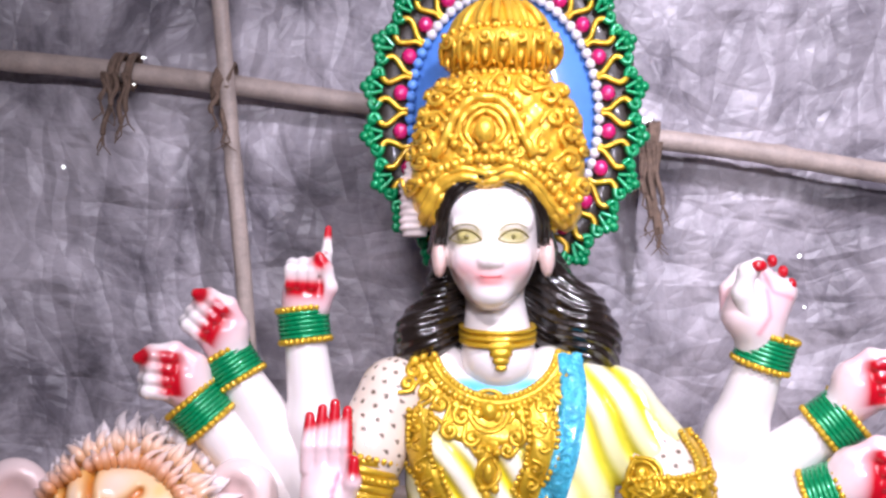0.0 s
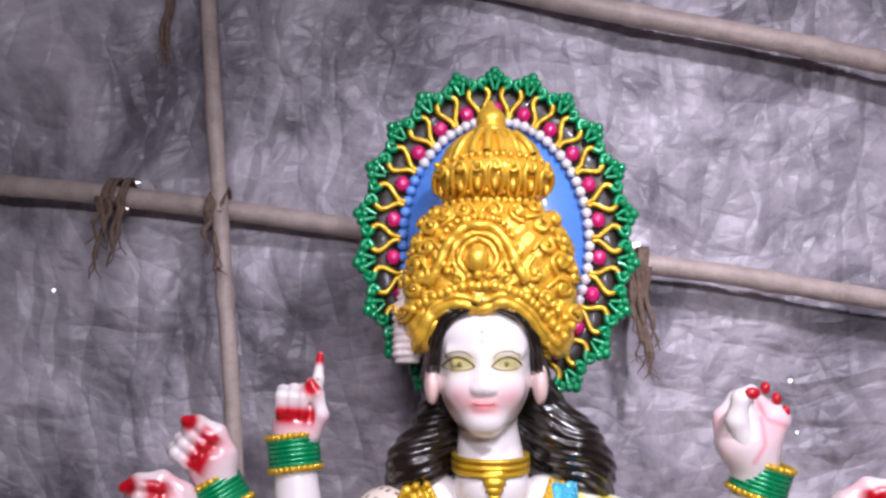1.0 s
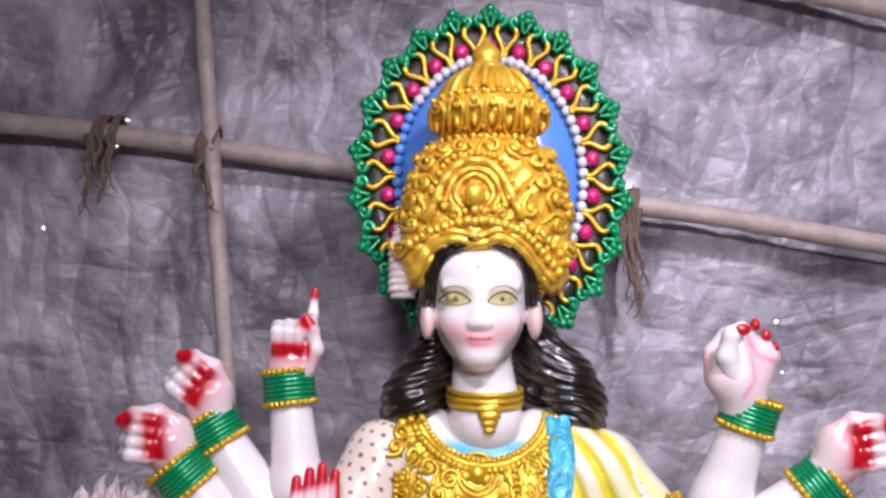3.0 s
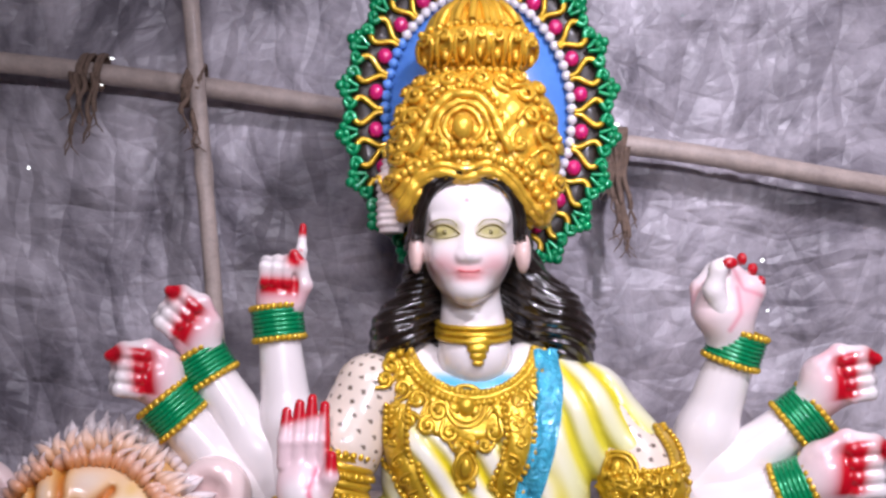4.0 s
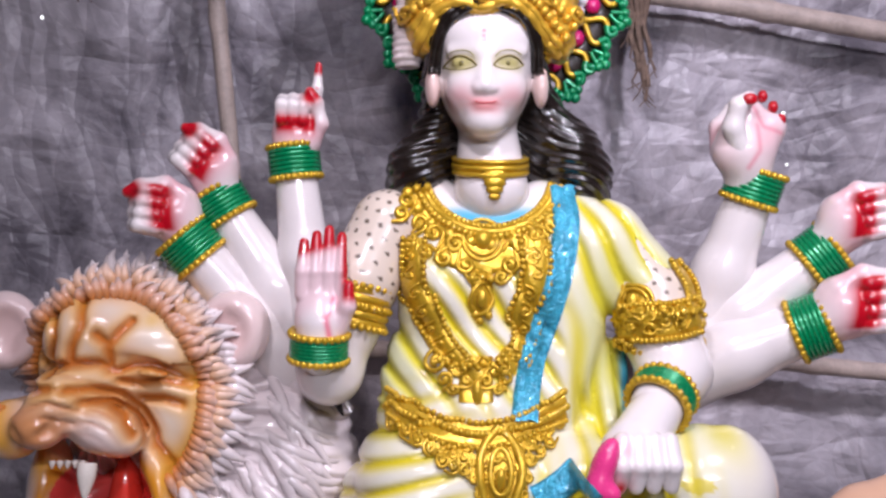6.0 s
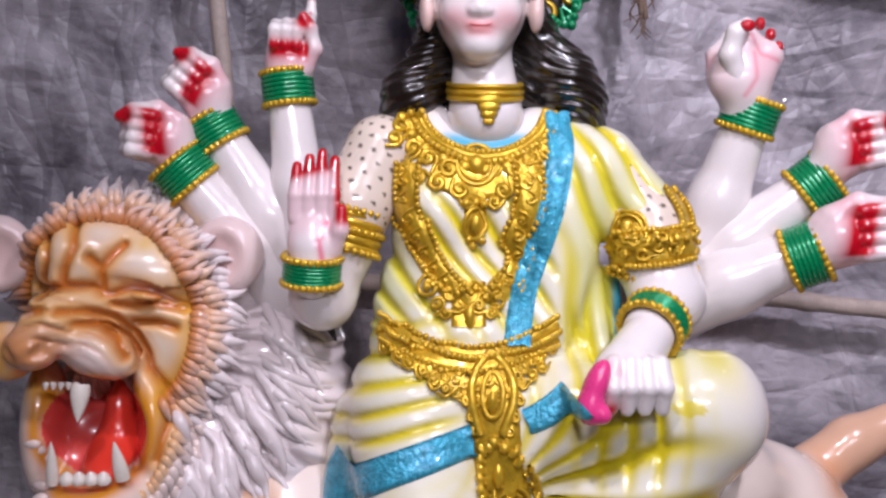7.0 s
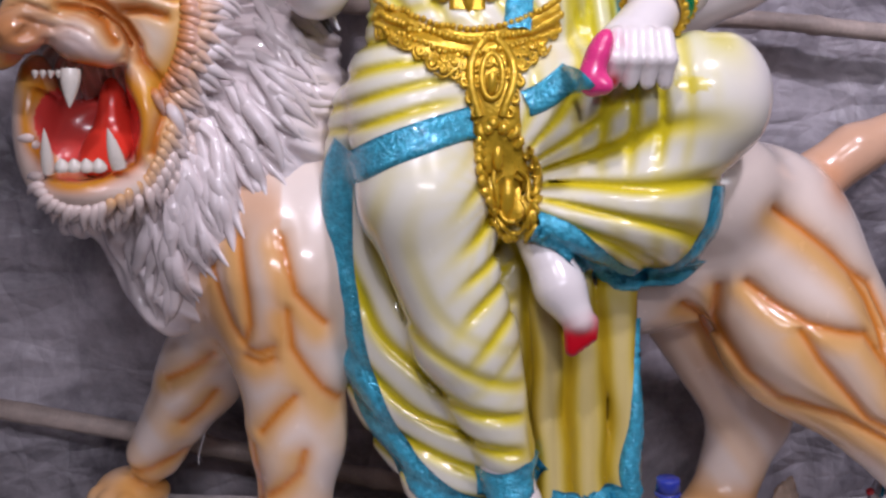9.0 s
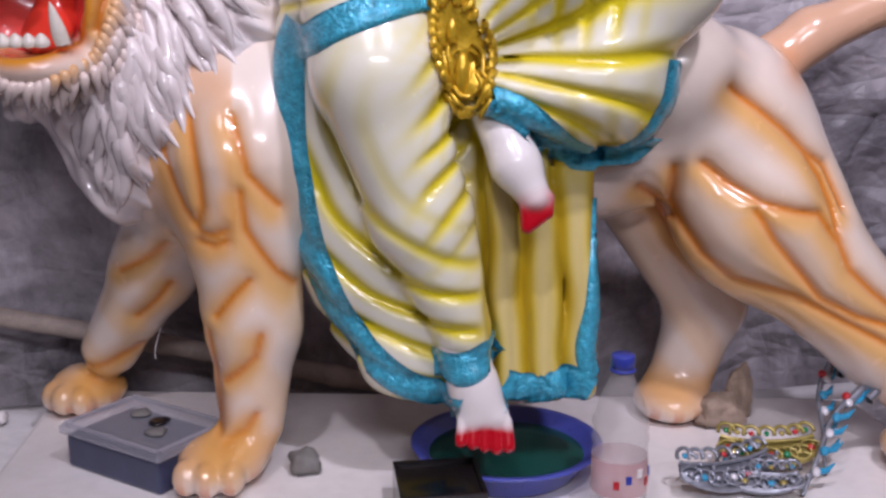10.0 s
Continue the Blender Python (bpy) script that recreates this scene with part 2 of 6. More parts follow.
    def finish(self, name, base):
        base = A(*base)
        v = np.concatenate(self.v) - base
        me = bpy.data.meshes.new(name)
        me.from_pydata(v.tolist(), [], [q if len(set(q)) == 4 else list(dict.fromkeys(q)) for q in self.f])
        for m in self.mats:
            me.materials.append(m)
        me.polygons.foreach_set("material_index", self.m)
        me.polygons.foreach_set("use_smooth", [True] * len(me.polygons))
        att = me.color_attributes.new("paint", "FLOAT_COLOR", "POINT")
        att.data.foreach_set("color", np.c_[np.concatenate(self.c), np.ones(len(v))].ravel())
        me.validate()
        ob = new(name, me)
        ob.location = base
        return ob


# ---- the goddess statue ----
SKIN, CREAM, YELLOW = (0.80, 0.75, 0.74), (0.80, 0.78, 0.66), (0.70, 0.58, 0.02)
PINKISH, CRIMSON, LACE, BLACK = (0.78, 0.40, 0.44), (0.5, 0.004, 0.015), (0.72, 0.62, 0.52), (0.012, 0.008, 0.006)
AQUA = (0.05, 0.42, 0.62)
deity = Figure()


def ridge(u):
    """Cloth folds: wide round crests and narrow valleys, 0 on the crest and 1 in the valley."""
    return (0.5 - 0.5 * np.cos(u)) ** 3.2


def bump01(x, lo, hi, soft):
    return 1 / (1 + np.exp(-(x - lo) / soft)) / (1 + np.exp((x - hi) / soft))


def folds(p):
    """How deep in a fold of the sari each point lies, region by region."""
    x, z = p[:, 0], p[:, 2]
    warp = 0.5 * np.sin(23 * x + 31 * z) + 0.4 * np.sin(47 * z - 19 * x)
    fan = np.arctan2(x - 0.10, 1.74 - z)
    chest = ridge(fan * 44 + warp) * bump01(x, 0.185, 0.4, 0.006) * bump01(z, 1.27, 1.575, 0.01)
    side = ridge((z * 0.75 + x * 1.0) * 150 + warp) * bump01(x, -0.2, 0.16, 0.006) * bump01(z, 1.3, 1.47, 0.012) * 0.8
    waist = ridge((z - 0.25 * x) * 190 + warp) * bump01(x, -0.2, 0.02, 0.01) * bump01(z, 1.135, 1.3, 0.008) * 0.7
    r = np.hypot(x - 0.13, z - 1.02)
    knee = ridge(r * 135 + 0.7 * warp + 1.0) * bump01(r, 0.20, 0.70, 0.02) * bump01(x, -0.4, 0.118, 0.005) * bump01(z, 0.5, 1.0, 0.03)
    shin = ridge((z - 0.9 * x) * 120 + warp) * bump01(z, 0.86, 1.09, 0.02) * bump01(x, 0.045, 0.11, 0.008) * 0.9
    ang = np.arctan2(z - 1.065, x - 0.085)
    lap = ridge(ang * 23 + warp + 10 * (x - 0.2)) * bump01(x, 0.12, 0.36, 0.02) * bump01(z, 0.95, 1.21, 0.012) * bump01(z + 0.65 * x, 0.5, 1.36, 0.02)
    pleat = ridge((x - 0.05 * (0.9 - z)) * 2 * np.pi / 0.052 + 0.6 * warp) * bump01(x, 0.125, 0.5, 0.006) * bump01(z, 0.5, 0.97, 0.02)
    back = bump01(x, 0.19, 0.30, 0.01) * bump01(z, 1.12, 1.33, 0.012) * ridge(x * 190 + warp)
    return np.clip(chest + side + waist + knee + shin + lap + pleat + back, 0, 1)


body = [
    ell((0.072, 1.51, 1.50), (0.155, 0.075, 0.085), k=0.03, col=CREAM),
    ell((0.01, 1.465, 1.455), (0.058, 0.05, 0.062), k=0.03, col=CREAM),
    ell((0.125, 1.465, 1.455), (0.058, 0.05, 0.062), k=0.03, col=CREAM),
    ell((0.055, 1.505, 1.37), (0.114, 0.078, 0.14), k=0.04, col=CREAM),
    ell((0.050, 1.50, 1.325), (0.128, 0.08, 0.075), k=0.04, col=CREAM),
    ell((0.05, 1.49, 1.21), (0.155, 0.10, 0.095), k=0.03, col=CREAM),
    ell((0.052, 1.495, 1.285), (0.134, 0.088, 0.05), k=0.03, col=CREAM),
    # shawl over the shoulder, and its fall behind the arm
    cone((0.15, 1.51, 1.56), (0.235, 1.50, 1.515), 0.04, 0.05, 0.03, CREAM),
    cone((0.235, 1.495, 1.512), (0.285, 1.48, 1.455), 0.055, 0.053, 0.02, CREAM),
    cone((-0.01, 1.51, 1.575), (-0.07, 1.50, 1.53), 0.035, 0.045, 0.03, LACE),
    cone((0.21, 1.485, 1.50), (0.16, 1.46, 1.30), 0.06, 0.04, 0.03, CREAM),
    cone((0.22, 1.50, 1.35), (0.24, 1.47, 1.16), 0.045, 0.05, 0.02, CREAM),
    # lap under the long belt drop
    cone((0.082, 1.415, 1.20), (0.106, 1.400, 1.04), 0.045, 0.035, 0.03, CREAM),
    # hanging leg
    cone((-0.02, 1.45, 1.18), (-0.012, 1.395, 1.06), 0.095, 0.083, 0.03, CREAM),
    cone((-0.012, 1.395, 1.06), (0.045, 1.40, 0.87), 0.08, 0.068, 0.02, CREAM),
    cone((0.045, 1.40, 0.87), (0.105, 1.395, 0.72), 0.068, 0.045, 0.02, CREAM),
    # cloth spread over the flank of the lion
    ell((0.06, 1.52, 0.90), (0.20, 0.085, 0.31), k=0.02, col=CREAM),
    ell((-0.035, 1.51, 1.02), (0.112, 0.08, 0.21), k=0.03, col=CREAM),
    cone((-0.09, 1.50, 1.16), (-0.10, 1.50, 0.95), 0.045, 0.05, 0.03, CREAM),
    ell((0.005, 1.47, 0.79), (0.10, 0.06, 0.15), (0, -28, 0), k=0.03, col=CREAM),
    ell((0.045, 1.45, 0.675), (0.09, 0.05, 0.085), (0, -28, 0), k=0.03, col=CREAM),
    # folded leg
    cone((0.12, 1.45, 1.16), (0.33, 1.385, 1.195), 0.085, 0.072, 0.03, CREAM),
    ell((0.365, 1.385, 1.195), (0.068, 0.065, 0.075), k=0.03, col=SKIN),
    cone((0.355, 1.39, 1.17), (0.26, 1.40, 1.05), 0.07, 0.07, 0.03, CREAM),
    cone((0.27, 1.40, 1.05), (0.16, 1.39, 1.03), 0.075, 0.05, 0.03, CREAM),
    ell((0.29, 1.41, 1.04), (0.09, 0.06, 0.085), k=0.03, col=CREAM),
]
for i in range(7):  # hanging pleats
    body.append(cone((0.140 + 0.0235 * i, 1.435 + 0.004 * i, 0.98), (0.158 + 0.0195 * i, 1.425 + 0.016 * (i % 2), 0.622 + 0.012 * (i % 2)), 0.017, 0.022, 0.008, CREAM))
v, f, c = sculpt(body, 0.0042, lambda p: (0.0085 + 0.003 * (p[:, 0] > 0.125) * (p[:, 2] < 0.95)) * folds(p))
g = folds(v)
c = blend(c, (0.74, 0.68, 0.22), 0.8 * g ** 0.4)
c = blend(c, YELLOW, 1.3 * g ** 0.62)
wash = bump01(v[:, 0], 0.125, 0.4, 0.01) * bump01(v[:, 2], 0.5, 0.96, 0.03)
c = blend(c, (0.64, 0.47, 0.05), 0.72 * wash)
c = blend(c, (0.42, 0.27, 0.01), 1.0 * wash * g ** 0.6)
c = blend(c, (0.64, 0.66, 0.08), 0.6 * bump01(v[:, 0], 0.19, 0.4, 0.01) * bump01(v[:, 2], 1.27, 1.5, 0.03))
c = blend(c, (0.45, 0.55, 0.08), 0.5 * bump01(v[:, 0], -0.2, -0.03, 0.01) * bump01(v[:, 2], 1.3, 1.42, 0.03))
neck_skin = bump01(np.hypot(v[:, 0] - 0.072, (v[:, 2] - 1.60) * 1.1), -1, 0.072, 0.003)
c = blend(c, SKIN, neck_skin)
c = blend(c, AQUA, bump01(np.hypot(v[:, 0] - 0.072, (v[:, 2] - 1.60) * 1.1), 0.056, 0.082, 0.003) * bump01(v[:, 0], 0.0, 0.15, 0.005) * bump01(v[:, 2], 1.4, 1.556, 0.003))
c = blend(c, AQUA, bump01(v[:, 0], 0.250, 0.276, 0.002) * bump01(v[:, 2], 1.22, 1.43, 0.005))
knee_spot = np.hypot(v[:, 0] - 0.315, (v[:, 2] - 1.205) * 2) < 0.02
c = blend(c, YELLOW, 0.8 * knee_spot)
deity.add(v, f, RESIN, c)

# head, neck and ears
head = [
    ell((0.064, 1.468, 1.748), (0.066, 0.078, 0.094), k=0.02, col=SKIN),
    ell((0.061, 1.437, 1.712), (0.045, 0.05, 0.062), k=0.02, col=SKIN),
    ell((0.060, 1.412, 1.668), (0.022, 0.02, 0.017), k=0.02, col=SKIN),
    ell((0.035, 1.412, 1.712), (0.024, 0.02, 0.022), k=0.02, col=SKIN),
    ell((0.086, 1.412, 1.712), (0.024, 0.02, 0.022), k=0.02, col=SKIN),
    cone((0.060, 1.394, 1.748), (0.058, 1.384, 1.712), 0.005, 0.0088, 0.014, SKIN),
    ell((0.049, 1.386, 1.709), (0.006, 0.006, 0.005), k=0.006, col=SKIN),
    ell((0.068, 1.386, 1.709), (0.006, 0.006, 0.005), k=0.006, col=SKIN),
    ell((0.059, 1.393, 1.692), (0.016, 0.007, 0.0038), k=0.006, col=(0.78, 0.26, 0.26)),
    ell((0.059, 1.394, 1.6855), (0.0125, 0.007, 0.0045), k=0.006, col=(0.78, 0.26, 0.26)),
    ell((0.063, 1.425, 1.785), (0.058, 0.035, 0.036), k=0.03, col=SKIN),
    cone((0.014, 1.406, 1.760), (0.046, 1.396, 1.759), 0.0035, 0.0045, 0.012, SKIN),
    cone((0.073, 1.396, 1.759), (0.108, 1.406, 1.760), 0.0045, 0.0035, 0.012, SKIN),
    ell((0.030, 1.402, 1.743), (0.014, 0.008, 0.0065), (0, 6, 0), k=0.005, col=(0.50, 0.44, 0.20)),
    ell((0.087, 1.402, 1.743), (0.014, 0.008, 0.0065), (0, -6, 0), k=0.005, col=(0.50, 0.44, 0.20)),
    cone((0.068, 1.490, 1.69), (0.074, 1.48, 1.585), 0.037, 0.052, 0.014, SKIN),
    ell((-0.008, 1.45, 1.722), (0.011, 0.02, 0.030), k=0.006, col=(0.74, 0.54, 0.49)),
    ell((0.139, 1.45, 1.722), (0.011, 0.02, 0.030), k=0.006, col=(0.74, 0.54, 0.49)),
]
v, f, c = sculpt(head, 0.0024, soft=0.003)
x, z, front = v[:, 0], v[:, 2], v[:, 1] < 1.44
for ex in (0.0285, 0.0875):
    out = np.sign(ex - 0.058)
    c = blend(c, (0.42, 0.36, 0.09), 0.7 * front * np.exp(-((x - ex) / 0.021) ** 4 - ((z - 1.7445) / 0.0115) ** 2))
    c = blend(c, (0.46, 0.42, 0.17), 0.8 * front * np.exp(-((x - ex) / 0.014) ** 4 - ((z - 1.743) / 0.0055) ** 2))
for ex in (0.024, 0.096):
    c = blend(c, (0.76, 0.32, 0.34), 0.62 * front * np.exp(-((x - ex) / 0.02) ** 2 - ((z - 1.700) / 0.016) ** 2))
c = blend(c, (0.35, 0.03, 0.04), 0.8 * front * np.exp(-((x - 0.059) / 0.016) ** 4 - ((z - 1.6885) / 0.0014) ** 2))
for bz in (1.771, 1.777, 1.784):
    c = blend(c, (0.75, 0.25, 0.3), 0.8 * front * (np.hypot(x - 0.0575, z - bz) < 0.0028))
deity.add(v, f, RESIN, c)

# hair
hair = chain([(-0.008, 1.50, 1.68), (-0.008, 1.462, 1.735), (-0.005, 1.425, 1.780), (0.018, 1.408, 1.810), (0.062, 1.397, 1.820), (0.106, 1.408, 1.810), (0.131, 1.425, 1.780), (0.138, 1.462, 1.735), (0.146, 1.50, 1.68)],
             [0.014, 0.014, 0.012, 0.0085, 0.007, 0.0085, 0.012, 0.014, 0.014], 0.01, BLACK)
hair += chain([(0.004, 1.49, 1.735), (0.004, 1.50, 1.695), (-0.006, 1.50, 1.655), (-0.028, 1.50, 1.615), (-0.034, 1.51, 1.583)], [0.018, 0.024, 0.031, 0.041, 0.040], 0.01, BLACK)
hair += chain([(0.140, 1.49, 1.735), (0.150, 1.50, 1.695), (0.168, 1.50, 1.662), (0.188, 1.50, 1.638), (0.204, 1.51, 1.608), (0.205, 1.52, 1.578)], [0.018, 0.026, 0.036, 0.042, 0.043, 0.042], 0.01, BLACK)
hair += [ell((-0.004, 1.462, 1.778), (0.013, 0.03, 0.035), k=0.01, col=BLACK), ell((0.132, 1.462, 1.778), (0.013, 0.03, 0.035), k=0.01, col=BLACK)]
hair += [ell((0.074, 1.54, 1.64), (0.11, 0.05, 0.10), k=0.02, col=BLACK)]


def locks(p):
    x, z = p[:, 0], p[:, 2]
    s = np.where(x > 0.07, 1.0, -1.0)
    return (0.0019 + 0.0008 * np.sin(31 * z + 17 * x)) * np.sin(430 * (z + 0.45 * s * (x - 0.07)) + 3.0 * np.sin(40 * x - 26 * z) + 60 * p[:, 1]) * (z < 1.74)


v, f, c = sculpt(hair, 0.0026, locks, BLACK)
deity.add(v, f, RESIN, c)
strip = chain([(-0.040, 1.475, 1.870), (-0.044, 1.465, 1.82), (-0.042, 1.465, 1.765)], [0.010, 0.017, 0.021], 0.01, (0.74, 0.62, 0.58))
v, f, c = sculpt(strip + [cut(ell((-0.042, 1.465, 1.735), (0.06, 0.06, 0.016), k=0.003))], 0.003, lambda p: 0.0022 * np.sin(p[:, 2] * 620))
deity.add(v, f, RESIN, np.tile(A(0.76, 0.66, 0.64), (len(v), 1)))


# arms; the rear ones grow from two joints behind the shoulders
def lace(v, c, axis0, axis1):
    """Net sleeve: dark dots in rows on a pale ground, browner round the sides of the arm."""
    a, b = A(*axis0), A(*axis1)
    n = (b - a) / np.linalg.norm(b - a)
    h = (v - a) @ n
    q = v - a - h[:, None] * n
    ang = np.arctan2(q[:, 0], -q[:, 1])
    row = np.floor(h / 0.017)
    du = (ang * 0.05 / 0.021 + 0.5 * (row % 2)) % 1 - 0.5
    dv = (h / 0.017) % 1 - 0.5
    is_lace = np.abs(c - A(*LACE)).sum(1) < 0.12
    c = blend(c, (0.30, 0.17, 0.08), 0.55 * is_lace * np.clip((np.abs(ang) - 0.9) * 2, 0, 1))
    return blend(c, (0.06, 0.035, 0.02), 0.9 * is_lace * (np.hypot(du, dv) < 0.17))


def limb(points, radii, colours=None, res=0.0038, extra=()):
    prims = chain(points, radii, 0.02, SKIN) + list(extra)
    return sculpt(prims, res)


def fist(c, up, across, wrist, size=1.0, thumb=1, point=False, flip=1.0, red=1.0):
    """A closed fist: fingers curl towards the viewer. up runs on from the arm, across from the thumb to the little finger."""
    u, s = A(*up) / np.linalg.norm(up), A(*across) / np.linalg.norm(across)
    n = np.cross(u, s)
    n = n if n[1] < 0 else -n
    n = n * flip
    c = A(*c)

    def at(a, b, d):
        return tuple(c + size * (a * u + b * s + d * n))
    prims = [cone(wrist, at(-0.02, 0.004, 0), 0.030 * size, 0.034 * size, 0.02, SKIN),
             cone(at(-0.03, -0.012, 0.0), at(0.02, -0.016, -0.004), 0.027 * size, 0.024 * size, 0.015, (0.8, 0.62, 0.63)),
             cone(at(-0.03, 0.012, 0.0), at(0.02, 0.018, -0.004), 0.027 * size, 0.022 * size, 0.015, (0.8, 0.62, 0.63))]
    tips = []
    for i in range(4):
        b = -0.026 + 0.0175 * i
        if point and i == 0:
            prims += chain([at(0.02, b, -0.004), at(0.055, b - 0.002, 0.004), at(0.095, b - 0.002, 0.002)], [0.011 * size, 0.0095 * size, 0.006 * size], 0.004, SKIN)
            tips.append(at(0.095, b - 0.002, 0.002))
            continue
        h = 0.036 - 0.003 * abs(i - 1.3)
        prims += chain([at(0.022, b, -0.006), at(h, b, 0.012), at(0.022, b, 0.032), at(-0.002, b, 0.030), at(-0.010, b, 0.020)],
                       [0.0115 * size, 0.0115 * size, 0.0105 * size, 0.0095 * size, 0.008 * size], 0.003, SKIN)
    prims += chain([at(-0.032, -0.024 * thumb, 0.012), at(-0.004, -0.038 * thumb, 0.020), at(0.028, -0.030 * thumb, 0.026), at(0.046, -0.018 * thumb, 0.026)],
                   [0.015 * size, 0.0125 * size, 0.011 * size, 0.0085 * size], 0.006, SKIN)
    v, f, col = sculpt(prims, 0.0026, soft=0.004)
    q = (v - c) / size
    a, b, d = q @ u, q @ s, q @ n
    col = blend(col, PINKISH, 0.75 * np.exp(-((a + 0.022) / 0.022) ** 2) * (d > 0.004))
    if red > 0.5:
        nails = np.exp(-((a + 0.008 + (0.0 if point else 0.25 * b)) / (0.014 if point else 0.017)) ** 2 - (np.maximum(0, np.abs(b - (0.002 if point else -0.004)) - 0.028) / 0.004) ** 2) * (d > 0.008)
        col = blend(col, CRIMSON, 1.5 * nails)
        tip = np.exp(-((a - 0.040) / 0.016) ** 2 - ((b + 0.022 * thumb) / 0.015) ** 2) * (d > 0.014)
        col = blend(col, CRIMSON, 1.6 * tip)
    else:
        crease = near_line(a, b, [(0.030, -0.020), (0.012, 0.004), (0.016, 0.030)])
        crease = np.minimum(crease, near_line(a, b, [(0.010, -0.004), (-0.020, 0.012), (-0.045, 0.010)]))
        col = blend(col, PINKISH, 0.6 * (d < 0) * np.exp(-((a - 0.0) / 0.03) ** 2 - ((b - 0.012) / 0.022) ** 2))
        col = blend(col, (0.74, 0.24, 0.30), 0.7 * (d < 0) * np.exp(-(crease / 0.0032) ** 2))
    for t in tips:
        col = blend(col, CRIMSON, 2.0 * np.clip(1.3 - np.linalg.norm(v - A(*t), axis=1) / (0.018 * size), 0, 1))
    deity.add(v, f, RESIN, col)


def ring(c, axis, r, tube, mat, n=28):
    ax = A(*axis) / np.linalg.norm(axis)
    a = np.cross(ax, A(0.1, 0.2, 1.0) if abs(ax[2]) < 0.9 else A(1, 0, 0))
    a /= np.linalg.norm(a)
    b = np.cross(ax, a)
    th = np.linspace(0, 2 * np.pi, n, endpoint=False)
    return A(*c) + r * (np.cos(th)[:, None] * a + np.sin(th)[:, None] * b)


def bangles(c, axis, r, length):
    """A sleeve of green bangles between two rows of gold beads."""
    ax = A(*axis) / np.linalg.norm(axis)
    m = 6
    for i in range(m):
        o = (i / (m - 1) - 0.5) * length * 0.72
        deity.tube(ring(A(*c) + ax * o, ax, r + 0.001, 0, GREEN), length * 0.085, GREEN, 6, closed=True)
    for o in (-0.5, 0.5):
        deity.tube(ring(A(*c) + ax * o * length, ax, r, 0, GOLD), 0.0045, GOLD, 6, closed=True)
        for p in ring(A(*c) + ax * o * length, ax, r + 0.002, 0, GOLD, 26):
            deity.ball(p, 0.0052, GOLD)


def rear_arm(joint, wrist, hand_c, up, across, r0, r1, **kw):
    j, w = A(*joint), A(*wrist)
    deity.add(*limb([joint, tuple((j + w) / 2 + A(0, 0, 0.0)), wrist], [r0, (r0 + r1) / 2, r1])[:2], RESIN, None)
    deity.c[-1][:] = A(*SKIN)
    ax = w - j
    fist(hand_c, up, across, wrist, **kw)
    bangles(w + 0.02 * ax / np.linalg.norm(ax), ax, r1 + 0.004, 0.046)


rear_arm((-0.175, 1.565, 1.36), (-0.203, 1.56, 1.610), (-0.199, 1.555, 1.688), (0.05, 0, 1), (-1, 0, 0.05), 0.046, 0.030, size=0.88, point=True, thumb=1)
rear_arm((-0.165, 1.58, 1.34), (-0.300, 1.57, 1.552), (-0.336, 1.555, 1.634), (-0.75, 0, 0.66), (-0.66, 0, -0.75), 0.055, 0.033, size=0.92, thumb=1)
rear_arm((-0.20, 1.58, 1.33), (-0.338, 1.555, 1.492), (-0.392, 1.54, 1.558), (-0.98, 0, 0.15), (-0.15, 0, -0.98), 0.05, 0.036, size=0.97, thumb=1)
rear_arm((0.385, 1.575, 1.36), (0.452, 1.53, 1.575), (0.448, 1.51, 1.664), (0.45, 0, 0.9), (0.9, 0, -0.45), 0.05, 0.034, size=1.08, thumb=1, red=0.0, flip=-1.0)
deity.add(*sculpt(chain([(0.430, 1.492, 1.640), (0.415, 1.482, 1.672), (0.420, 1.474, 1.702), (0.434, 1.470, 1.712)], [0.017, 0.015, 0.0125, 0.010], 0.006, SKIN), 0.0028)[:2], RESIN)
deity.c[-1][:] = A(*SKIN)
deity.ball((0.433, 1.462, 1.709), 0.0095, RED, (1.2, 0.6, 0.9))
for rx, rz in ((0.464, 1.722), (0.479, 1.707), (0.490, 1.689)):
    deity.ball((rx - 0.003, 1.494, rz - 0.004), 0.0085, RED, (0.9, 1.0, 1.1))
rear_arm((0.36, 1.575, 1.34), (0.535, 1.52, 1.480), (0.598, 1.49, 1.548), (0.97, 0, 0.2), (0.2, 0, -0.97), 0.055, 0.035, size=0.98, thumb=1)
rear_arm((0.35, 1.56, 1.32), (0.508, 1.49, 1.386), (0.585, 1.455, 1.425), (0.98, 0, 0.1), (0.1, 0, -0.98), 0.06, 0.037, size=1.1, thumb=1)
for j in ((-0.16, 1.57, 1.37), (0.355, 1.565, 1.37)):
    v, f, c = sculpt([ell(j, (0.06, 0.05, 0.075), col=SKIN)], 0.004)
    deity.add(v, f, RESIN, c)

# raised open palm
v, f, c = sculpt(chain([(-0.07, 1.49, 1.535), (-0.105, 1.475, 1.46), (-0.125, 1.47, 1.40)], [0.05, 0.05, 0.043], 0.02, LACE) +
                 chain([(-0.125, 1.47, 1.40), (-0.148, 1.47, 1.335), (-0.160, 1.43, 1.375)], [0.043, 0.042, 0.031], 0.02, SKIN), 0.003)
c = lace(v, c, (-0.07, 1.49, 1.55), (-0.125, 1.47, 1.40))
deity.add(v, f, RESIN, c)
palm = [ell((-0.156, 1.415, 1.415), (0.034, 0.017, 0.046), k=0.01, col=(0.8, 0.6, 0.62)),
        cone((-0.158, 1.42, 1.36), (-0.156, 1.417, 1.40), 0.026, 0.028, 0.015, SKIN)]
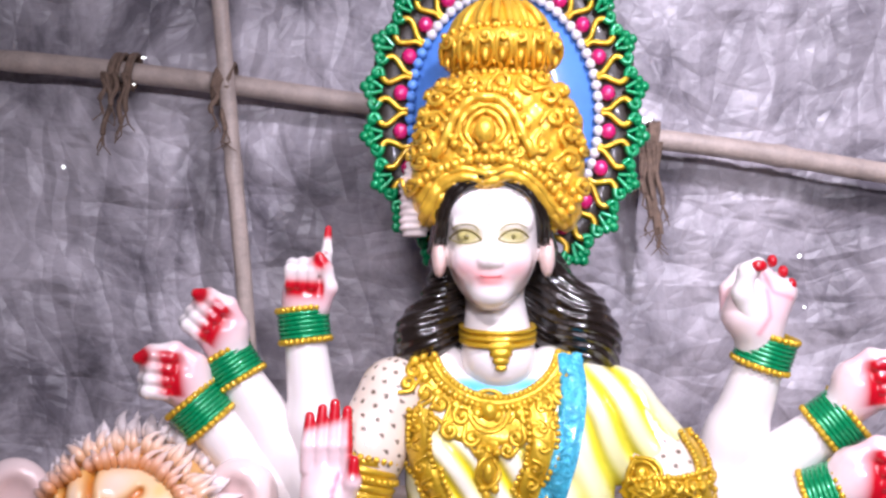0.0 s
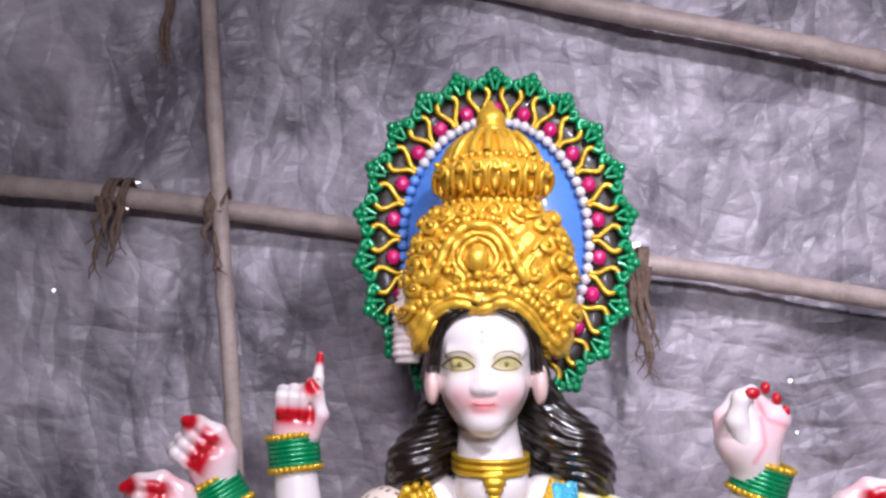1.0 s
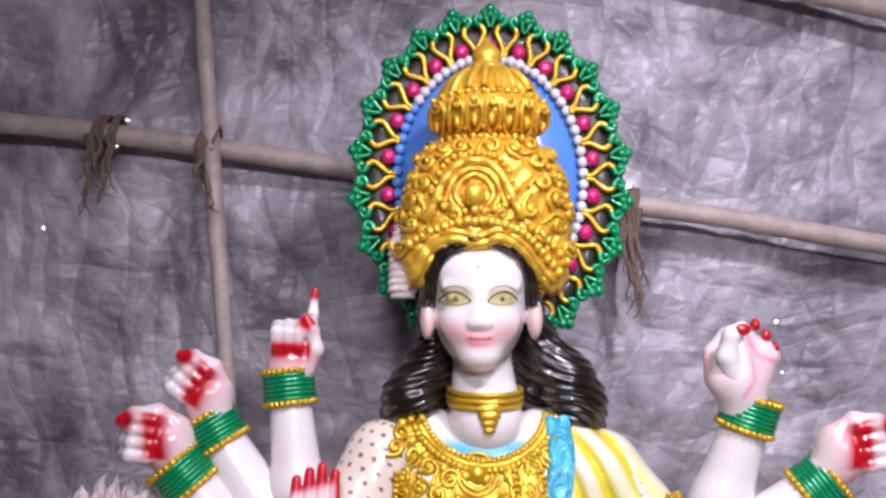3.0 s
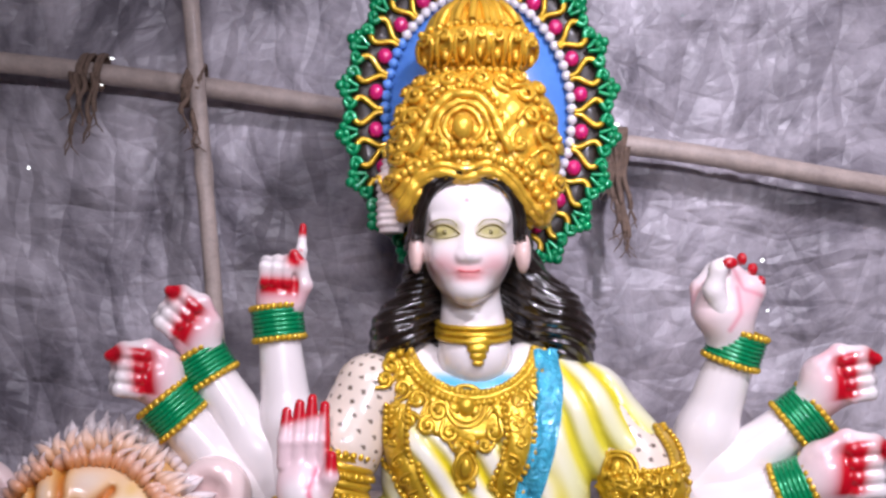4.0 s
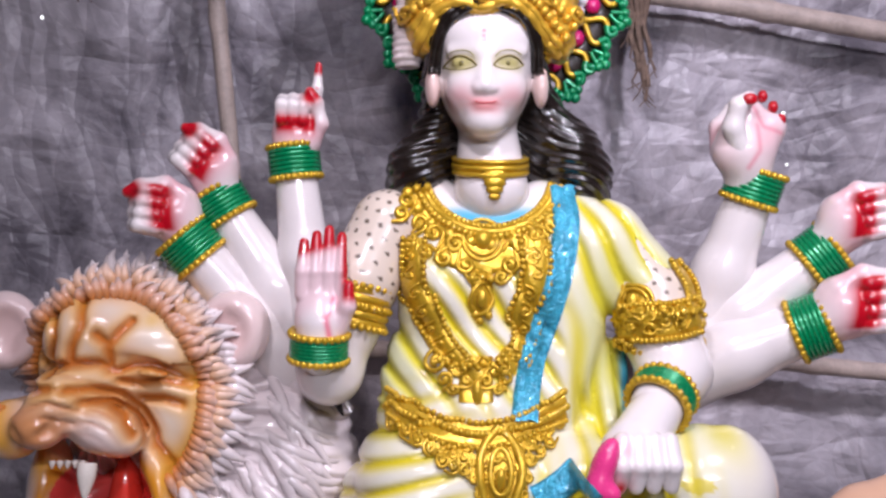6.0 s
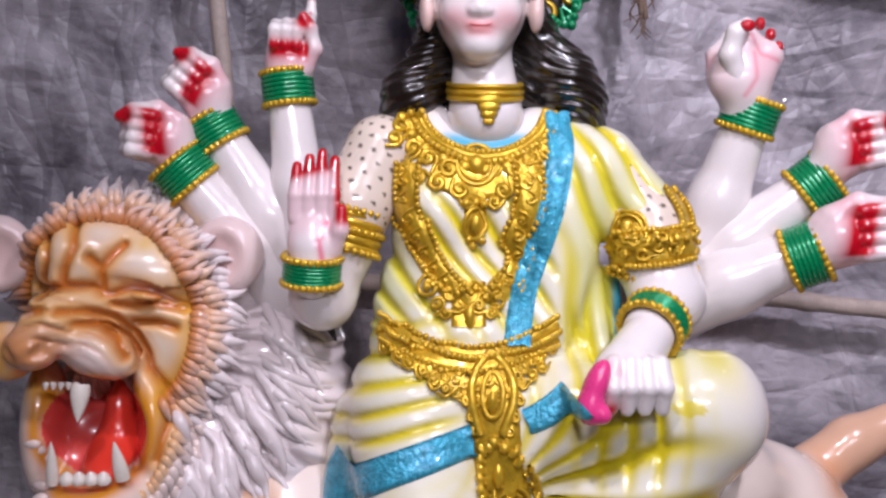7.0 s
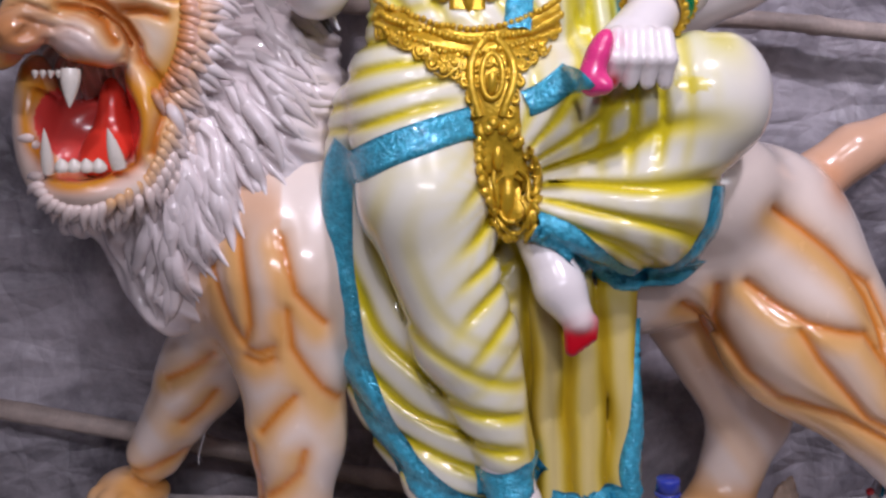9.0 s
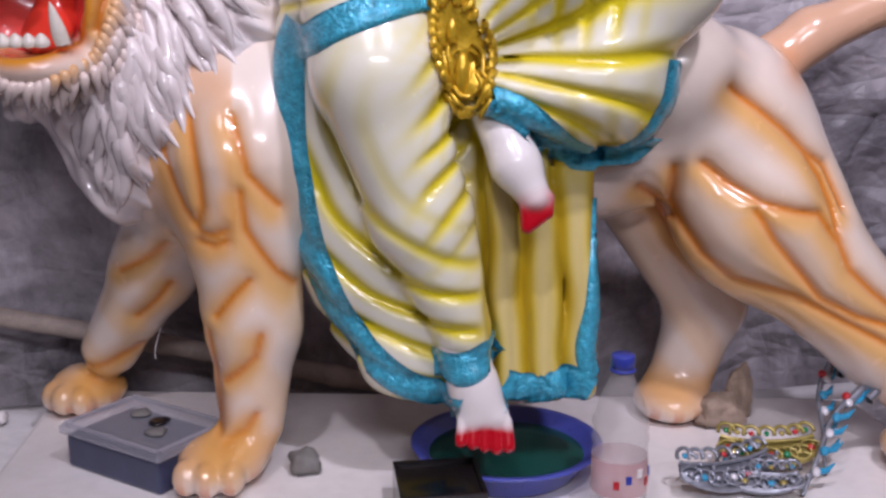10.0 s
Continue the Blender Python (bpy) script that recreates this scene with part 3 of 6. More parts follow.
for i in range(4):
    bx = -0.181 + 0.0165 * i
    top = 1.506 + (0.002, 0.012, 0.019, 0.010)[i]
    palm += chain([(bx, 1.413, 1.44), (bx + 0.001, 1.408, 1.47), (bx + 0.003, 1.410, top)], [0.010, 0.0095, 0.0065], 0.003, (0.8, 0.6, 0.62))
palm += chain([(-0.132, 1.412, 1.40), (-0.121, 1.400, 1.425), (-0.119, 1.398, 1.452)], [0.014, 0.011, 0.007], 0.006, (0.8, 0.6, 0.62))
v, f, c = sculpt(palm, 0.0024, soft=0.004)
c = blend(c, CRIMSON, 1.2 * bump01(v[:, 2] - 0.25 * (v[:, 0] + 0.15), 1.499, 2, 0.003))
c = blend(c, CRIMSON, 1.2 * bump01(v[:, 0], -0.128, 0, 0.002) * bump01(v[:, 2], 1.432, 1.6, 0.003))
line = near_line(v[:, 0], v[:, 2], [(-0.142, 1.375), (-0.148, 1.41), (-0.138, 1.435)])
c = blend(c, (0.75, 0.1, 0.2), 0.8 * np.exp(-(line / 0.004) ** 2))
deity.add(v, f, RESIN, c)
bangles((-0.159, 1.425, 1.372), (0.05, -0.2, 1), 0.036, 0.034)

# curved black tip below the elbow
tip = smooth_line([(-0.166, 1.505, 1.325), (-0.146, 1.500, 1.300), (-0.131, 1.492, 1.272)], 12)
deity.tube(tip, np.linspace(0.017, 0.002, 12), HAIR, 8)
deity.tube(tip + A(0.011, -0.004, 0.004), np.linspace(0.009, 0.002, 12), PEARL, 8)

# arm that rests on the knee
v, f, c = sculpt(chain([(0.258, 1.495, 1.495), (0.30, 1.475, 1.43), (0.303, 1.46, 1.39)], [0.05, 0.051, 0.05], 0.02, LACE) +
                 chain([(0.303, 1.46, 1.39), (0.318, 1.44, 1.335), (0.278, 1.375, 1.297)], [0.05, 0.047, 0.034], 0.02, SKIN), 0.003)
c = lace(v, c, (0.262, 1.495, 1.53), (0.303, 1.46, 1.39))
deity.add(v, f, RESIN, c)
v, f, c = sculpt([cone((0.278, 1.37, 1.293), (0.245, 1.335, 1.258), 0.033, 0.036, 0.015, SKIN), ell((0.236, 1.325, 1.243), (0.042, 0.035, 0.036), (0, 25, 0), k=0.01, col=SKIN)] +
                 sum([chain([(0.218 + 0.019 * i, 1.302, 1.262), (0.214 + 0.021 * i, 1.288, 1.235), (0.212 + 0.0215 * i, 1.298, 1.208)], [0.0115, 0.0115, 0.0095], 0.004, SKIN) for i in range(4)], []) +
                 chain([(0.215, 1.30, 1.25), (0.196, 1.295, 1.235), (0.188, 1.30, 1.212)], [0.013, 0.012, 0.009], 0.006, (0.72, 0.03, 0.22)), 0.0026, soft=0.004)
c = blend(c, CRIMSON, np.exp(-((v[:, 0] - 0.212) / 0.012) ** 2 - ((v[:, 2] - 1.208) / 0.012) ** 2))
deity.add(v, f, RESIN, c)
bud, bf, bc = sculpt([ell((0.192, 1.285, 1.238), (0.015, 0.018, 0.034), (0, 22, 0), k=0.01), ell((0.186, 1.28, 1.210), (0.017, 0.016, 0.020), k=0.01), ell((0.200, 1.275, 1.204), (0.010, 0.012, 0.011), k=0.008)], 0.003)
deity.add(bud, bf, BUD)
bangles((0.286, 1.382, 1.305), (0.6, 0.75, 0.55), 0.040, 0.03)

# feet
foot = [cone((0.10, 1.395, 0.70), (0.114, 1.375, 0.632), 0.036, 0.03, 0.015, SKIN), cone((0.114, 1.375, 0.642), (0.110, 1.36, 0.606), 0.03, 0.022, 0.015, SKIN), cone((0.114, 1.375, 0.642), (0.138, 1.36, 0.606), 0.03, 0.022, 0.015, SKIN)]
for i in range(5):
    foot.append(cone((0.096 + 0.0145 * i, 1.350, 0.603), (0.092 + 0.0160 * i, 1.338, 0.567 + 0.004 * abs(i - 3)), 0.0082, 0.0078 + 0.002 * (i == 4), 0.002, SKIN))
v, f, c = sculpt(foot, 0.0026)
c = blend(c, CRIMSON, 1.3 * bump01(v[:, 2] + 0.15 * np.abs(v[:, 0] - 0.125), 0, 0.598, 0.003))
deity.add(v, f, RESIN, c)
foot = [cone((0.135, 1.395, 1.02), (0.165, 1.365, 0.945), 0.03, 0.031, 0.015, SKIN), cone((0.165, 1.365, 0.945), (0.187, 1.35, 0.905), 0.031, 0.022, 0.015, SKIN)]
for i in range(4):
    foot.append(cone((0.176 + 0.009 * i, 1.345, 0.905), (0.178 + 0.008 * i, 1.343, 0.868 + 0.006 * i), 0.0095, 0.0095, 0.003, CRIMSON))
v, f, c = sculpt(foot, 0.0026, soft=0.003)
c = blend(c, CRIMSON, bump01(v[:, 2], 0, 0.896, 0.003))
deity.add(v, f, RESIN, c)

# crown
crown = [
    ell((0.077, 1.455, 1.872), (0.118, 0.076, 0.092), k=0.02),
    ell((0.077, 1.457, 1.915), (0.106, 0.074, 0.068), k=0.02),
    ell((0.070, 1.45, 1.82), (0.117, 0.061, 0.07), k=0.02),
    ell((-0.016, 1.46, 1.80), (0.026, 0.05, 0.05), k=0.02),
    ell((0.160, 1.46, 1.80), (0.028, 0.05, 0.05), k=0.02),
    ell((0.077, 1.46, 2.008), (0.087, 0.074, 0.040), k=0.008),
    ell((0.077, 1.46, 2.036), (0.068, 0.058, 0.044), k=0.012),
    ell((0.076, 1.46, 2.078), (0.033, 0.033, 0.007), k=0.004),
    ell((0.076, 1.46, 2.096), (0.022, 0.022, 0.020), k=0.005),
    cone((0.076, 1.46, 2.108), (0.075, 1.46, 2.122), 0.010, 0.006, 0.008),
    cut(ell((0.063, 1.37, 1.735), (0.074, 0.09, 0.086), k=0.008)),
    cut(ell((0.066, 1.47, 1.70), (0.2, 0.2, 0.065), k=0.01)),
]
v, f, c = sculpt(crown, 0.0034, lambda p: 0.0025 * np.sin(p[:, 0] * 210) * np.sin(p[:, 2] * 190) * (p[:, 2] < 2.0) + 0.003 * np.sin(np.arctan2(p[:, 0] - 0.076, 1.46 - p[:, 1]) * 13) * (p[:, 2] > 2.028) * (p[:, 2] < 2.074))
deity.add(v, f, CROWN)
deity.surface()

# painted eyes, brows and mouth
FY = 1.40
for ex, out in ((0.0285, -1), (0.0875, 1)):
    deity.lay([(ex + out * 0.023, 1.7435), (ex + out * 0.015, 1.7495), (ex + out * 0.003, 1.7525), (ex - out * 0.010, 1.7475), (ex - out * 0.019, 1.7385)], 0.0013, LIDS, 0.0003, FY, 18)
    deity.lay([(ex + out * 0.023, 1.7435), (ex + out * 0.012, 1.7365), (ex, 1.7345), (ex - out * 0.010, 1.7355), (ex - out * 0.019, 1.7385)], 0.0010, BROWS_PAINT, 0.0003, FY, 18)
    deity.lay([(ex + out * 0.020, 1.755), (ex + out * 0.008, 1.7595), (ex - out * 0.008, 1.7575), (ex - out * 0.016, 1.750)], 0.0008, BROWS_PAINT, 0.0002, FY, 14)
    deity.ball(deity.on(ex, 1.7425, -0.0008, FY), 0.0046, IRIS, (1.1, 0.35, 0.85))
for off in (0.0, 0.006):
    deity.lay([(-0.004 - off, 1.735), (-0.001 - off, 1.770), (0.014 - off, 1.800 + off), (0.038, 1.815 + off), (0.063, 1.820 + off), (0.088, 1.815 + off), (0.112 + off, 1.800 + off), (0.127 + off, 1.770), (0.131 + off, 1.735)], 0.0055, HAIR, 0.001, 1.42, 60)
deity.lay([(0.045, 1.6918), (0.052, 1.6893), (0.059, 1.6888), (0.066, 1.6893), (0.073, 1.6918)], 0.0008, RED, 0.0, FY, 18)

# halo behind the crown
HX, HY, HZ = 0.088, 1.548, 1.940


def oval(u, k, y=HY):
    """A point of the halo at angle u from the top, k: 0 on the bead ring, 1 at the tips."""
    a, b = 0.139 + 0.067 * k, 0.184 + 0.075 * k
    return A(HX + a * np.sin(u), y, HZ + b * np.cos(u))


us = np.linspace(-2.62, 2.62, 90)
for k0, k1, mat, y in ((-1.9, 0.02, SKY, HY), (0.0, 0.88, BROWN, HY - 0.003)):
    vv = np.array([[oval(u, k0, y), oval(u, k1 * (1 + 0.06 * np.cos(u * 25)), y), oval(u, k1, y + 0.012), oval(u, k0, y + 0.012)] for u in us]).reshape(-1, 3)
    deity.add(vv, [(i * 4 + j, i * 4 + (j + 1) % 4, i * 4 + 4 + (j + 1) % 4, i * 4 + 4 + j) for i in range(len(us) - 1) for j in range(4)], mat)
for i, u in enumerate(np.linspace(-2.55, 2.55, 56)):
    deity.ball(oval(u, 0.0, HY - 0.006), 0.0084, PEARL if u > -0.9 else SKY, (1, 0.8, 1))
MOTIFS = 19
for i in range(MOTIFS):
    u = (i - (MOTIFS - 1) / 2) * 5.13 / (MOTIFS - 1)
    du = 5.13 / (MOTIFS - 1)
    deity.ball(oval(u, 0.22, HY - 0.008), 0.0118, PINK, (1, 0.7, 1.05))
    for s in (-1, 1):
        gold = [oval(u + s * du * w, k, HY - 0.010) for w, k in ((0.44, 0.04), (0.44, 0.20), (0.28, 0.38), (0.19, 0.52), (0.24, 0.64), (0.36, 0.70))]
        deity.tube(smooth_line(gold, 14), np.linspace(0.0040, 0.0052, 14), GOLD, 6)
        leaf = [oval(u + s * du * w, k, HY - 0.012) for w, k in ((0.28, 0.66), (0.40, 0.71), (0.44, 0.80), (0.34, 0.88), (0.24, 0.84), (0.27, 0.77))]
        deity.tube(smooth_line(leaf, 14), np.linspace(0.0052, 0.0040, 14), GREEN, 6)
        deity.ball(oval(u + s * du * 0.29, 0.80, HY - 0.013), 0.0060, GREEN)
        stalk = [oval(u + s * du * w, k, HY - 0.012) for w, k in ((0.03, 0.62), (0.08, 0.74), (0.12, 0.85), (0.10, 0.93))]
        deity.tube(smooth_line(stalk, 10), np.linspace(0.0030, 0.0050, 10), GREEN, 6)
        deity.ball(oval(u + s * du * 0.15, 0.93, HY - 0.012), 0.0072, GREEN)
    deity.ball(oval(u, 1.02, HY - 0.011), 0.0085, GREEN)
    deity.ball(oval(u, 0.88, HY - 0.012), 0.0064, GREEN)

# crown relief
CY = 1.37
cx0 = 0.052
rim_line = [(-0.030, 1.772), (-0.021, 1.786), (-0.006, 1.811), (0.025, 1.822), (0.055, 1.815), (0.085, 1.823), (0.115, 1.808), (0.138, 1.783), (0.160, 1.762)]
for dz, r in ((0.0, 0.0075), (0.010, 0.0060), (-0.006, 0.0045)):
    deity.lay([(x, z + dz) for x, z in rim_line], r, CROWN, 0.001, CY, 54)
deity.beads([(-0.032, 1.818), (0.009, 1.838), (0.054, 1.845), (0.099, 1.838), (0.131, 1.817), (0.166, 1.782)], 24, 0.0072, CROWN, 0.003, CY)
deity.beads([(0.128, 1.838), (0.150, 1.822), (0.176, 1.796)], 7, 0.0066, CROWN, 0.003, CY)
# medallion under its arch
deity.ball(deity.on(cx0, 1.883, 0.010, CY), 0.0165, CROWN, (0.95, 0.8, 1.1))
deity.ball(deity.on(cx0, 1.860, 0.006, CY), 0.0065, CROWN, (1, 0.8, 1.2))
for r, tr in ((0.0235, 0.0042), (0.0325, 0.0036)):
    deity.tube([deity.on(cx0 + r * np.sin(t), 1.883 + r * np.cos(t), 0.004, CY) for t in np.linspace(-2.5, 2.5, 26)], tr, CROWN, 6)
arch = [(-0.010, 1.853), (0.003, 1.874), (0.016, 1.905), (0.034, 1.921), (0.052, 1.925), (0.070, 1.921), (0.087, 1.906), (0.100, 1.876), (0.114, 1.853)]
deity.lay(arch, 0.0072, CROWN, 0.005, CY, 44)
deity.lay([(x + (0.007 if x < cx0 else -0.007), z - 0.009) for x, z in arch[1:-1]], 0.0036, CROWN, 0.004, CY, 36)
deity.beads([(x + (-0.006 if x < cx0 else 0.006), z + 0.012) for x, z in arch[1:-1]], 17, 0.0052, CROWN, 0.003, CY)
for s in (-1, 1):
    w = 0.84 if s < 0 else 1.16
    deity.curl(cx0 + s * 0.074, 1.862, 0.0125, 90 if s > 0 else -90, -s, CROWN, 0.0052, 0.005, CY)
    for px, pz, size, turn in ((0.098, 1.845, 0.015, 40), (0.078, 1.832, 0.010, 200), (0.096, 1.880, 0.014, 120), (0.078, 1.900, 0.013, 60), (0.100, 1.912, 0.012, 160),
                               (0.072, 1.930, 0.013, 20), (0.090, 1.942, 0.010, 100), (0.020, 1.948, 0.0135, 70), (0.046, 1.946, 0.011, 150), (0.066, 1.955, 0.010, 30),
                               (0.112, 1.815, 0.012, 250), (0.030, 1.853, 0.009, 200), (0.113, 1.862, 0.009, 10)):
        deity.curl(cx0 + s * px * w, pz, size, turn * s, s, CROWN, 0.0046, 0.004, CY, 1.3)
    for b in range(5):
        deity.ball(deity.on(cx0 + s * w * (0.085 + 0.007 * b), 1.922 - 0.012 * b, 0.004, CY), 0.0056, CROWN)
    deity.beads([(cx0 + s * 0.012, 1.858), (cx0 + s * 0.034, 1.862), (cx0 + s * 0.045, 1.875)], 4, 0.0062, CROWN, 0.004, CY)
# upper tier: upright scrolls, a bead row below and leaves above
deity.beads([(0.0, 1.968), (0.04, 1.966), (0.076, 1.965), (0.112, 1.966), (0.152, 1.968)], 16, 0.0052, CROWN, 0.002, CY)
for i in range(7):
    x = 0.077 + 0.0235 * (i - 3)
    for s in (-1, 1):
        deity.lay([(x + s * 0.003, 1.975), (x + s * 0.009, 1.990), (x + s * 0.008, 2.006), (x + s * 0.002, 2.014)], 0.0036, CROWN, 0.004, CY, 9)
    deity.curl(x, 2.010, 0.0075, 90, 1 if i % 2 else -1, CROWN, 0.0038, 0.005, CY, 1.2, 0.4)
    deity.ball(deity.on(x, 1.990, 0.004, CY), 0.0058, CROWN, (0.8, 0.8, 1.6))
    deity.ball(deity.on(x + 0.0118, 1.982, 0.003, CY), 0.0046, CROWN)
deity.beads([(0.0, 2.024), (0.04, 2.027), (0.077, 2.028), (0.114, 2.027), (0.152, 2.024)], 15, 0.0050, CROWN, 0.002, CY)
for i in range(6):
    x = 0.077 + 0.021 * (i - 2.5)
    deity.lay([(x, 2.032), (0.077 + (x - 0.077) * 0.86, 2.050), (0.077 + (x - 0.077) * 0.58, 2.068)], 0.0062, CROWN, 0.001, CY, 9)

# necklaces and chest plate
NY = 1.42
for k in range(4):
    deity.ball(deity.on(0.074, 1.598 - 0.009 * k, 0.002, 1.43), 0.012 - 0.0022 * k, GOLD, (1.6, 0.5, 0.9))
deity.ribbon([(0.070 + 0.112 * np.sin(t), 1.612 - 0.103 * np.cos(t)) for t in np.linspace(-1.3, 1.3, 9)], 0.030, GOLD, 0.002, NY, 50)
deity.ribbon([(-0.002, 1.505), (0.03, 1.493), (0.058, 1.488), (0.086, 1.493), (0.12, 1.505)], 0.044, GOLD, 0.002, NY, 40)
deity.ribbon([(0.057, 1.475), (0.056, 1.455), (0.055, 1.415)], 0.030, GOLD, 0.002, NY, 16)
deity.ribbon([(0.047, 1.358), (0.047, 1.335), (0.047, 1.298)], 0.046, GOLD, 0.002, NY, 16)
deity.ribbon([(0.076, 1.262), (0.077, 1.215), (0.079, 1.150)], 0.064, GOLD, 0.004, 1.39, 24)
deity.tube([A(0.0725 + 0.0455 * np.sin(t), 1.478 - 0.046 * np.cos(t), 1.617 - 0.010 * np.cos(t)) for t in np.linspace(-1.9, 1.9, 30)], 0.009, GOLD, 8, flat=0.7)
for k in range(3):
    deity.tube([A(0.0725 + 0.0505 * np.sin(t), 1.478 - 0.052 * np.cos(t), 1.626 - 0.009 * k - 0.010 * np.cos(t)) for t in np.linspace(-1.9, 1.9, 30)], 0.0035, GOLD, 6)
for r, b in ((0.083, 0.0055), (0.096, 0.0058)):
    deity.beads([(0.070 + 1.08 * r * np.sin(t), 1.612 - r * np.cos(t)) for t in np.linspace(-1.28, 1.28, 9)], 34, b, GOLD, 0.003, NY)
deity.lay([(0.070 + 0.096 * np.sin(t), 1.612 - 0.0895 * np.cos(t)) for t in np.linspace(-1.3, 1.3, 9)], 0.006, GOLD, 0.002, NY, 40)
for t in np.linspace(-1.25, 1.25, 11):
    deity.ball(deity.on(0.070 + 0.117 * np.sin(t), 1.612 - 0.107 * np.cos(t), 0.003, NY), 0.0085, GOLD, (1, 0.6, 1))
bx = 0.058
deity.ball(deity.on(bx, 1.512, 0.004, NY), 0.0135, GOLD, (1, 0.7, 1))
for r in (0.020, 0.027):
    deity.tube([deity.on(bx + r * np.sin(t), 1.512 + r * np.cos(t), 0.003, NY) for t in np.linspace(0, 2 * np.pi, 22)], 0.003, GOLD, 6)
for s in (-1, 1):
    for px, pz, size, turn in ((0.043, 1.505, 0.014, 20), (0.030, 1.478, 0.012, 250), (0.070, 1.520, 0.013, 80), (0.058, 1.487, 0.011, 300), (0.092, 1.535, 0.014, 120), (0.108, 1.565, 0.013, 90),
                               (0.018, 1.462, 0.009, 200), (0.080, 1.495, 0.010, 10), (0.100, 1.508, 0.009, 60), (0.116, 1.548, 0.010, 140)):
        if s < 0 or px < 0.105:
            deity.curl(bx + 0.006 + s * px, pz, size, turn * s, s, GOLD, 0.0044, 0.003, NY)
    # long plates at both sides down to the belly
    wd = 0.004 if s < 0 else 0.028
    side = [(bx + s * (0.096 - wd), 1.515), (bx + s * (0.098 - wd), 1.465), (bx + s * (0.082 - wd), 1.418), (bx + s * 0.055, 1.375), (bx + s * 0.026, 1.342)]
    deity.ribbon(side, 0.036, GOLD, 0.005, NY, 40)
    for o in (-0.018, 0.018):
        deity.beads([(x + o, z) for x, z in side], 26, 0.0042, GOLD, 0.006, NY)
    for x, z in smooth_line(side, 9):
        deity.curl(x, z, 0.0075, 40 * s, s, GOLD, 0.0026, 0.006, NY, 1.1)
    deity.curl(bx - 0.004 + s * 0.058, 1.350, 0.014, 90, s, GOLD, 0.004, 0.004, NY)
deity.ball(deity.on(bx - 0.003, 1.434, 0.005, NY), 0.0085, GOLD, (0.9, 0.7, 1.6))
deity.tube([deity.on(bx - 0.003 + 0.014 * np.sin(t), 1.434 + 0.020 * np.cos(t), 0.004, NY) for t in np.linspace(0, 2 * np.pi, 20)], 0.0032, GOLD, 6)
for i, (dx, dz) in enumerate(((0, 0.028), (-0.014, 0.026), (0.014, 0.026), (0, -0.028), (-0.01, -0.022), (0.01, -0.022))):
    deity.ball(deity.on(bx - 0.003 + dx, 1.434 + dz, 0.004, NY), 0.006, GOLD)
# belly drop
deity.ball(deity.on(0.047, 1.308, 0.006, NY), 0.0085, GOLD, (0.9, 0.8, 2.1))
for s in (-1, 1):
    for px, pz, size, turn in ((0.013, 1.325, 0.010, 160), (0.024, 1.338, 0.011, 40), (0.040, 1.328, 0.010, 100), (0.012, 1.350, 0.009, 20), (0.028, 1.315, 0.007, 200)):
        deity.curl(0.047 + s * px, pz, size, turn * s, s, GOLD, 0.0034, 0.004, NY)
deity.beads([(0.0, 1.352), (0.047, 1.346), (0.094, 1.352)], 13, 0.0052, GOLD, 0.004, NY)

# belt with its long drop
BY = 1.39
belt = [(-0.064, 1.294), (-0.04, 1.280), (0.0, 1.265), (0.05, 1.256), (0.10, 1.264), (0.14, 1.280), (0.164, 1.294)]
for dz, w in ((0.008, 0.012), (-0.008, 0.018), (-0.028, 0.012)):
    deity.ribbon([(x, z + dz * (1 if dz > -0.02 else 1 - 4 * abs(x - 0.05))) for x, z in belt], w, GOLD, 0.008, BY, 60)
deity.beads([(x, z + 0.017) for x, z in belt], 40, 0.0046, GOLD, 0.008, BY)
deity.beads([(x, z - 0.001) for x, z in belt], 44, 0.0056, GOLD, 0.010, BY)
deity.beads([(x, z - 0.018) for x, z in belt], 40, 0.0042, GOLD, 0.009, BY)
for i in range(16):
    x = -0.058 + 0.0143 * i
    z = np.interp(x, [p[0] for p in belt], [p[1] for p in belt])
    deity.curl(x, z - 0.033 + 0.10 * abs(x - 0.05) , 0.009, 60 if x > 0.05 else 120, 1 if i % 2 else -1, GOLD, 0.0032, 0.006, BY)
    if abs(x - 0.07) < 0.075:
        deity.curl(x, z - 0.052 + 0.2 * abs(x - 0.07), 0.008, 200, -1 if i % 2 else 1, GOLD, 0.003, 0.006, BY)
for s in (-1, 1):
    deity.lay([(0.075, 1.265), (0.075 + s * 0.022, 1.235), (0.075 + s * 0.026, 1.205), (0.075 + s * 0.014, 1.165)], 0.006, GOLD, 0.008, BY)
    for pz, px in ((1.225, 0.036), (1.205, 0.034), (1.185, 0.028), (1.168, 0.022), (1.24, 0.042)):
        deity.curl(0.075 + s * px, pz, 0.008, 90 * s, s, GOLD, 0.0032, 0.006, BY)
deity.tube([deity.on(0.076 + 0.012 * np.sin(t), 1.212 + 0.026 * np.cos(t), 0.008, BY) for t in np.linspace(0, 2 * np.pi, 22)], 0.004, GOLD, 6)
deity.ball(deity.on(0.076, 1.205, 0.008, BY), 0.009, GOLD, (0.8, 0.7, 1.7))
drop = [(0.080, 1.160), (0.084, 1.120), (0.096, 1.075), (0.104, 1.030)]
deity.ribbon(drop, 0.062, GOLD, 0.008, 1.37, 40)
deity.ball(deity.on(0.097, 1.062, 0.011, 1.37), 0.0125, GOLD, (0.85, 0.6, 2.2))
deity.ball(deity.on(0.086, 1.115, 0.011, 1.37), 0.0085, GOLD, (0.8, 0.6, 2.0))
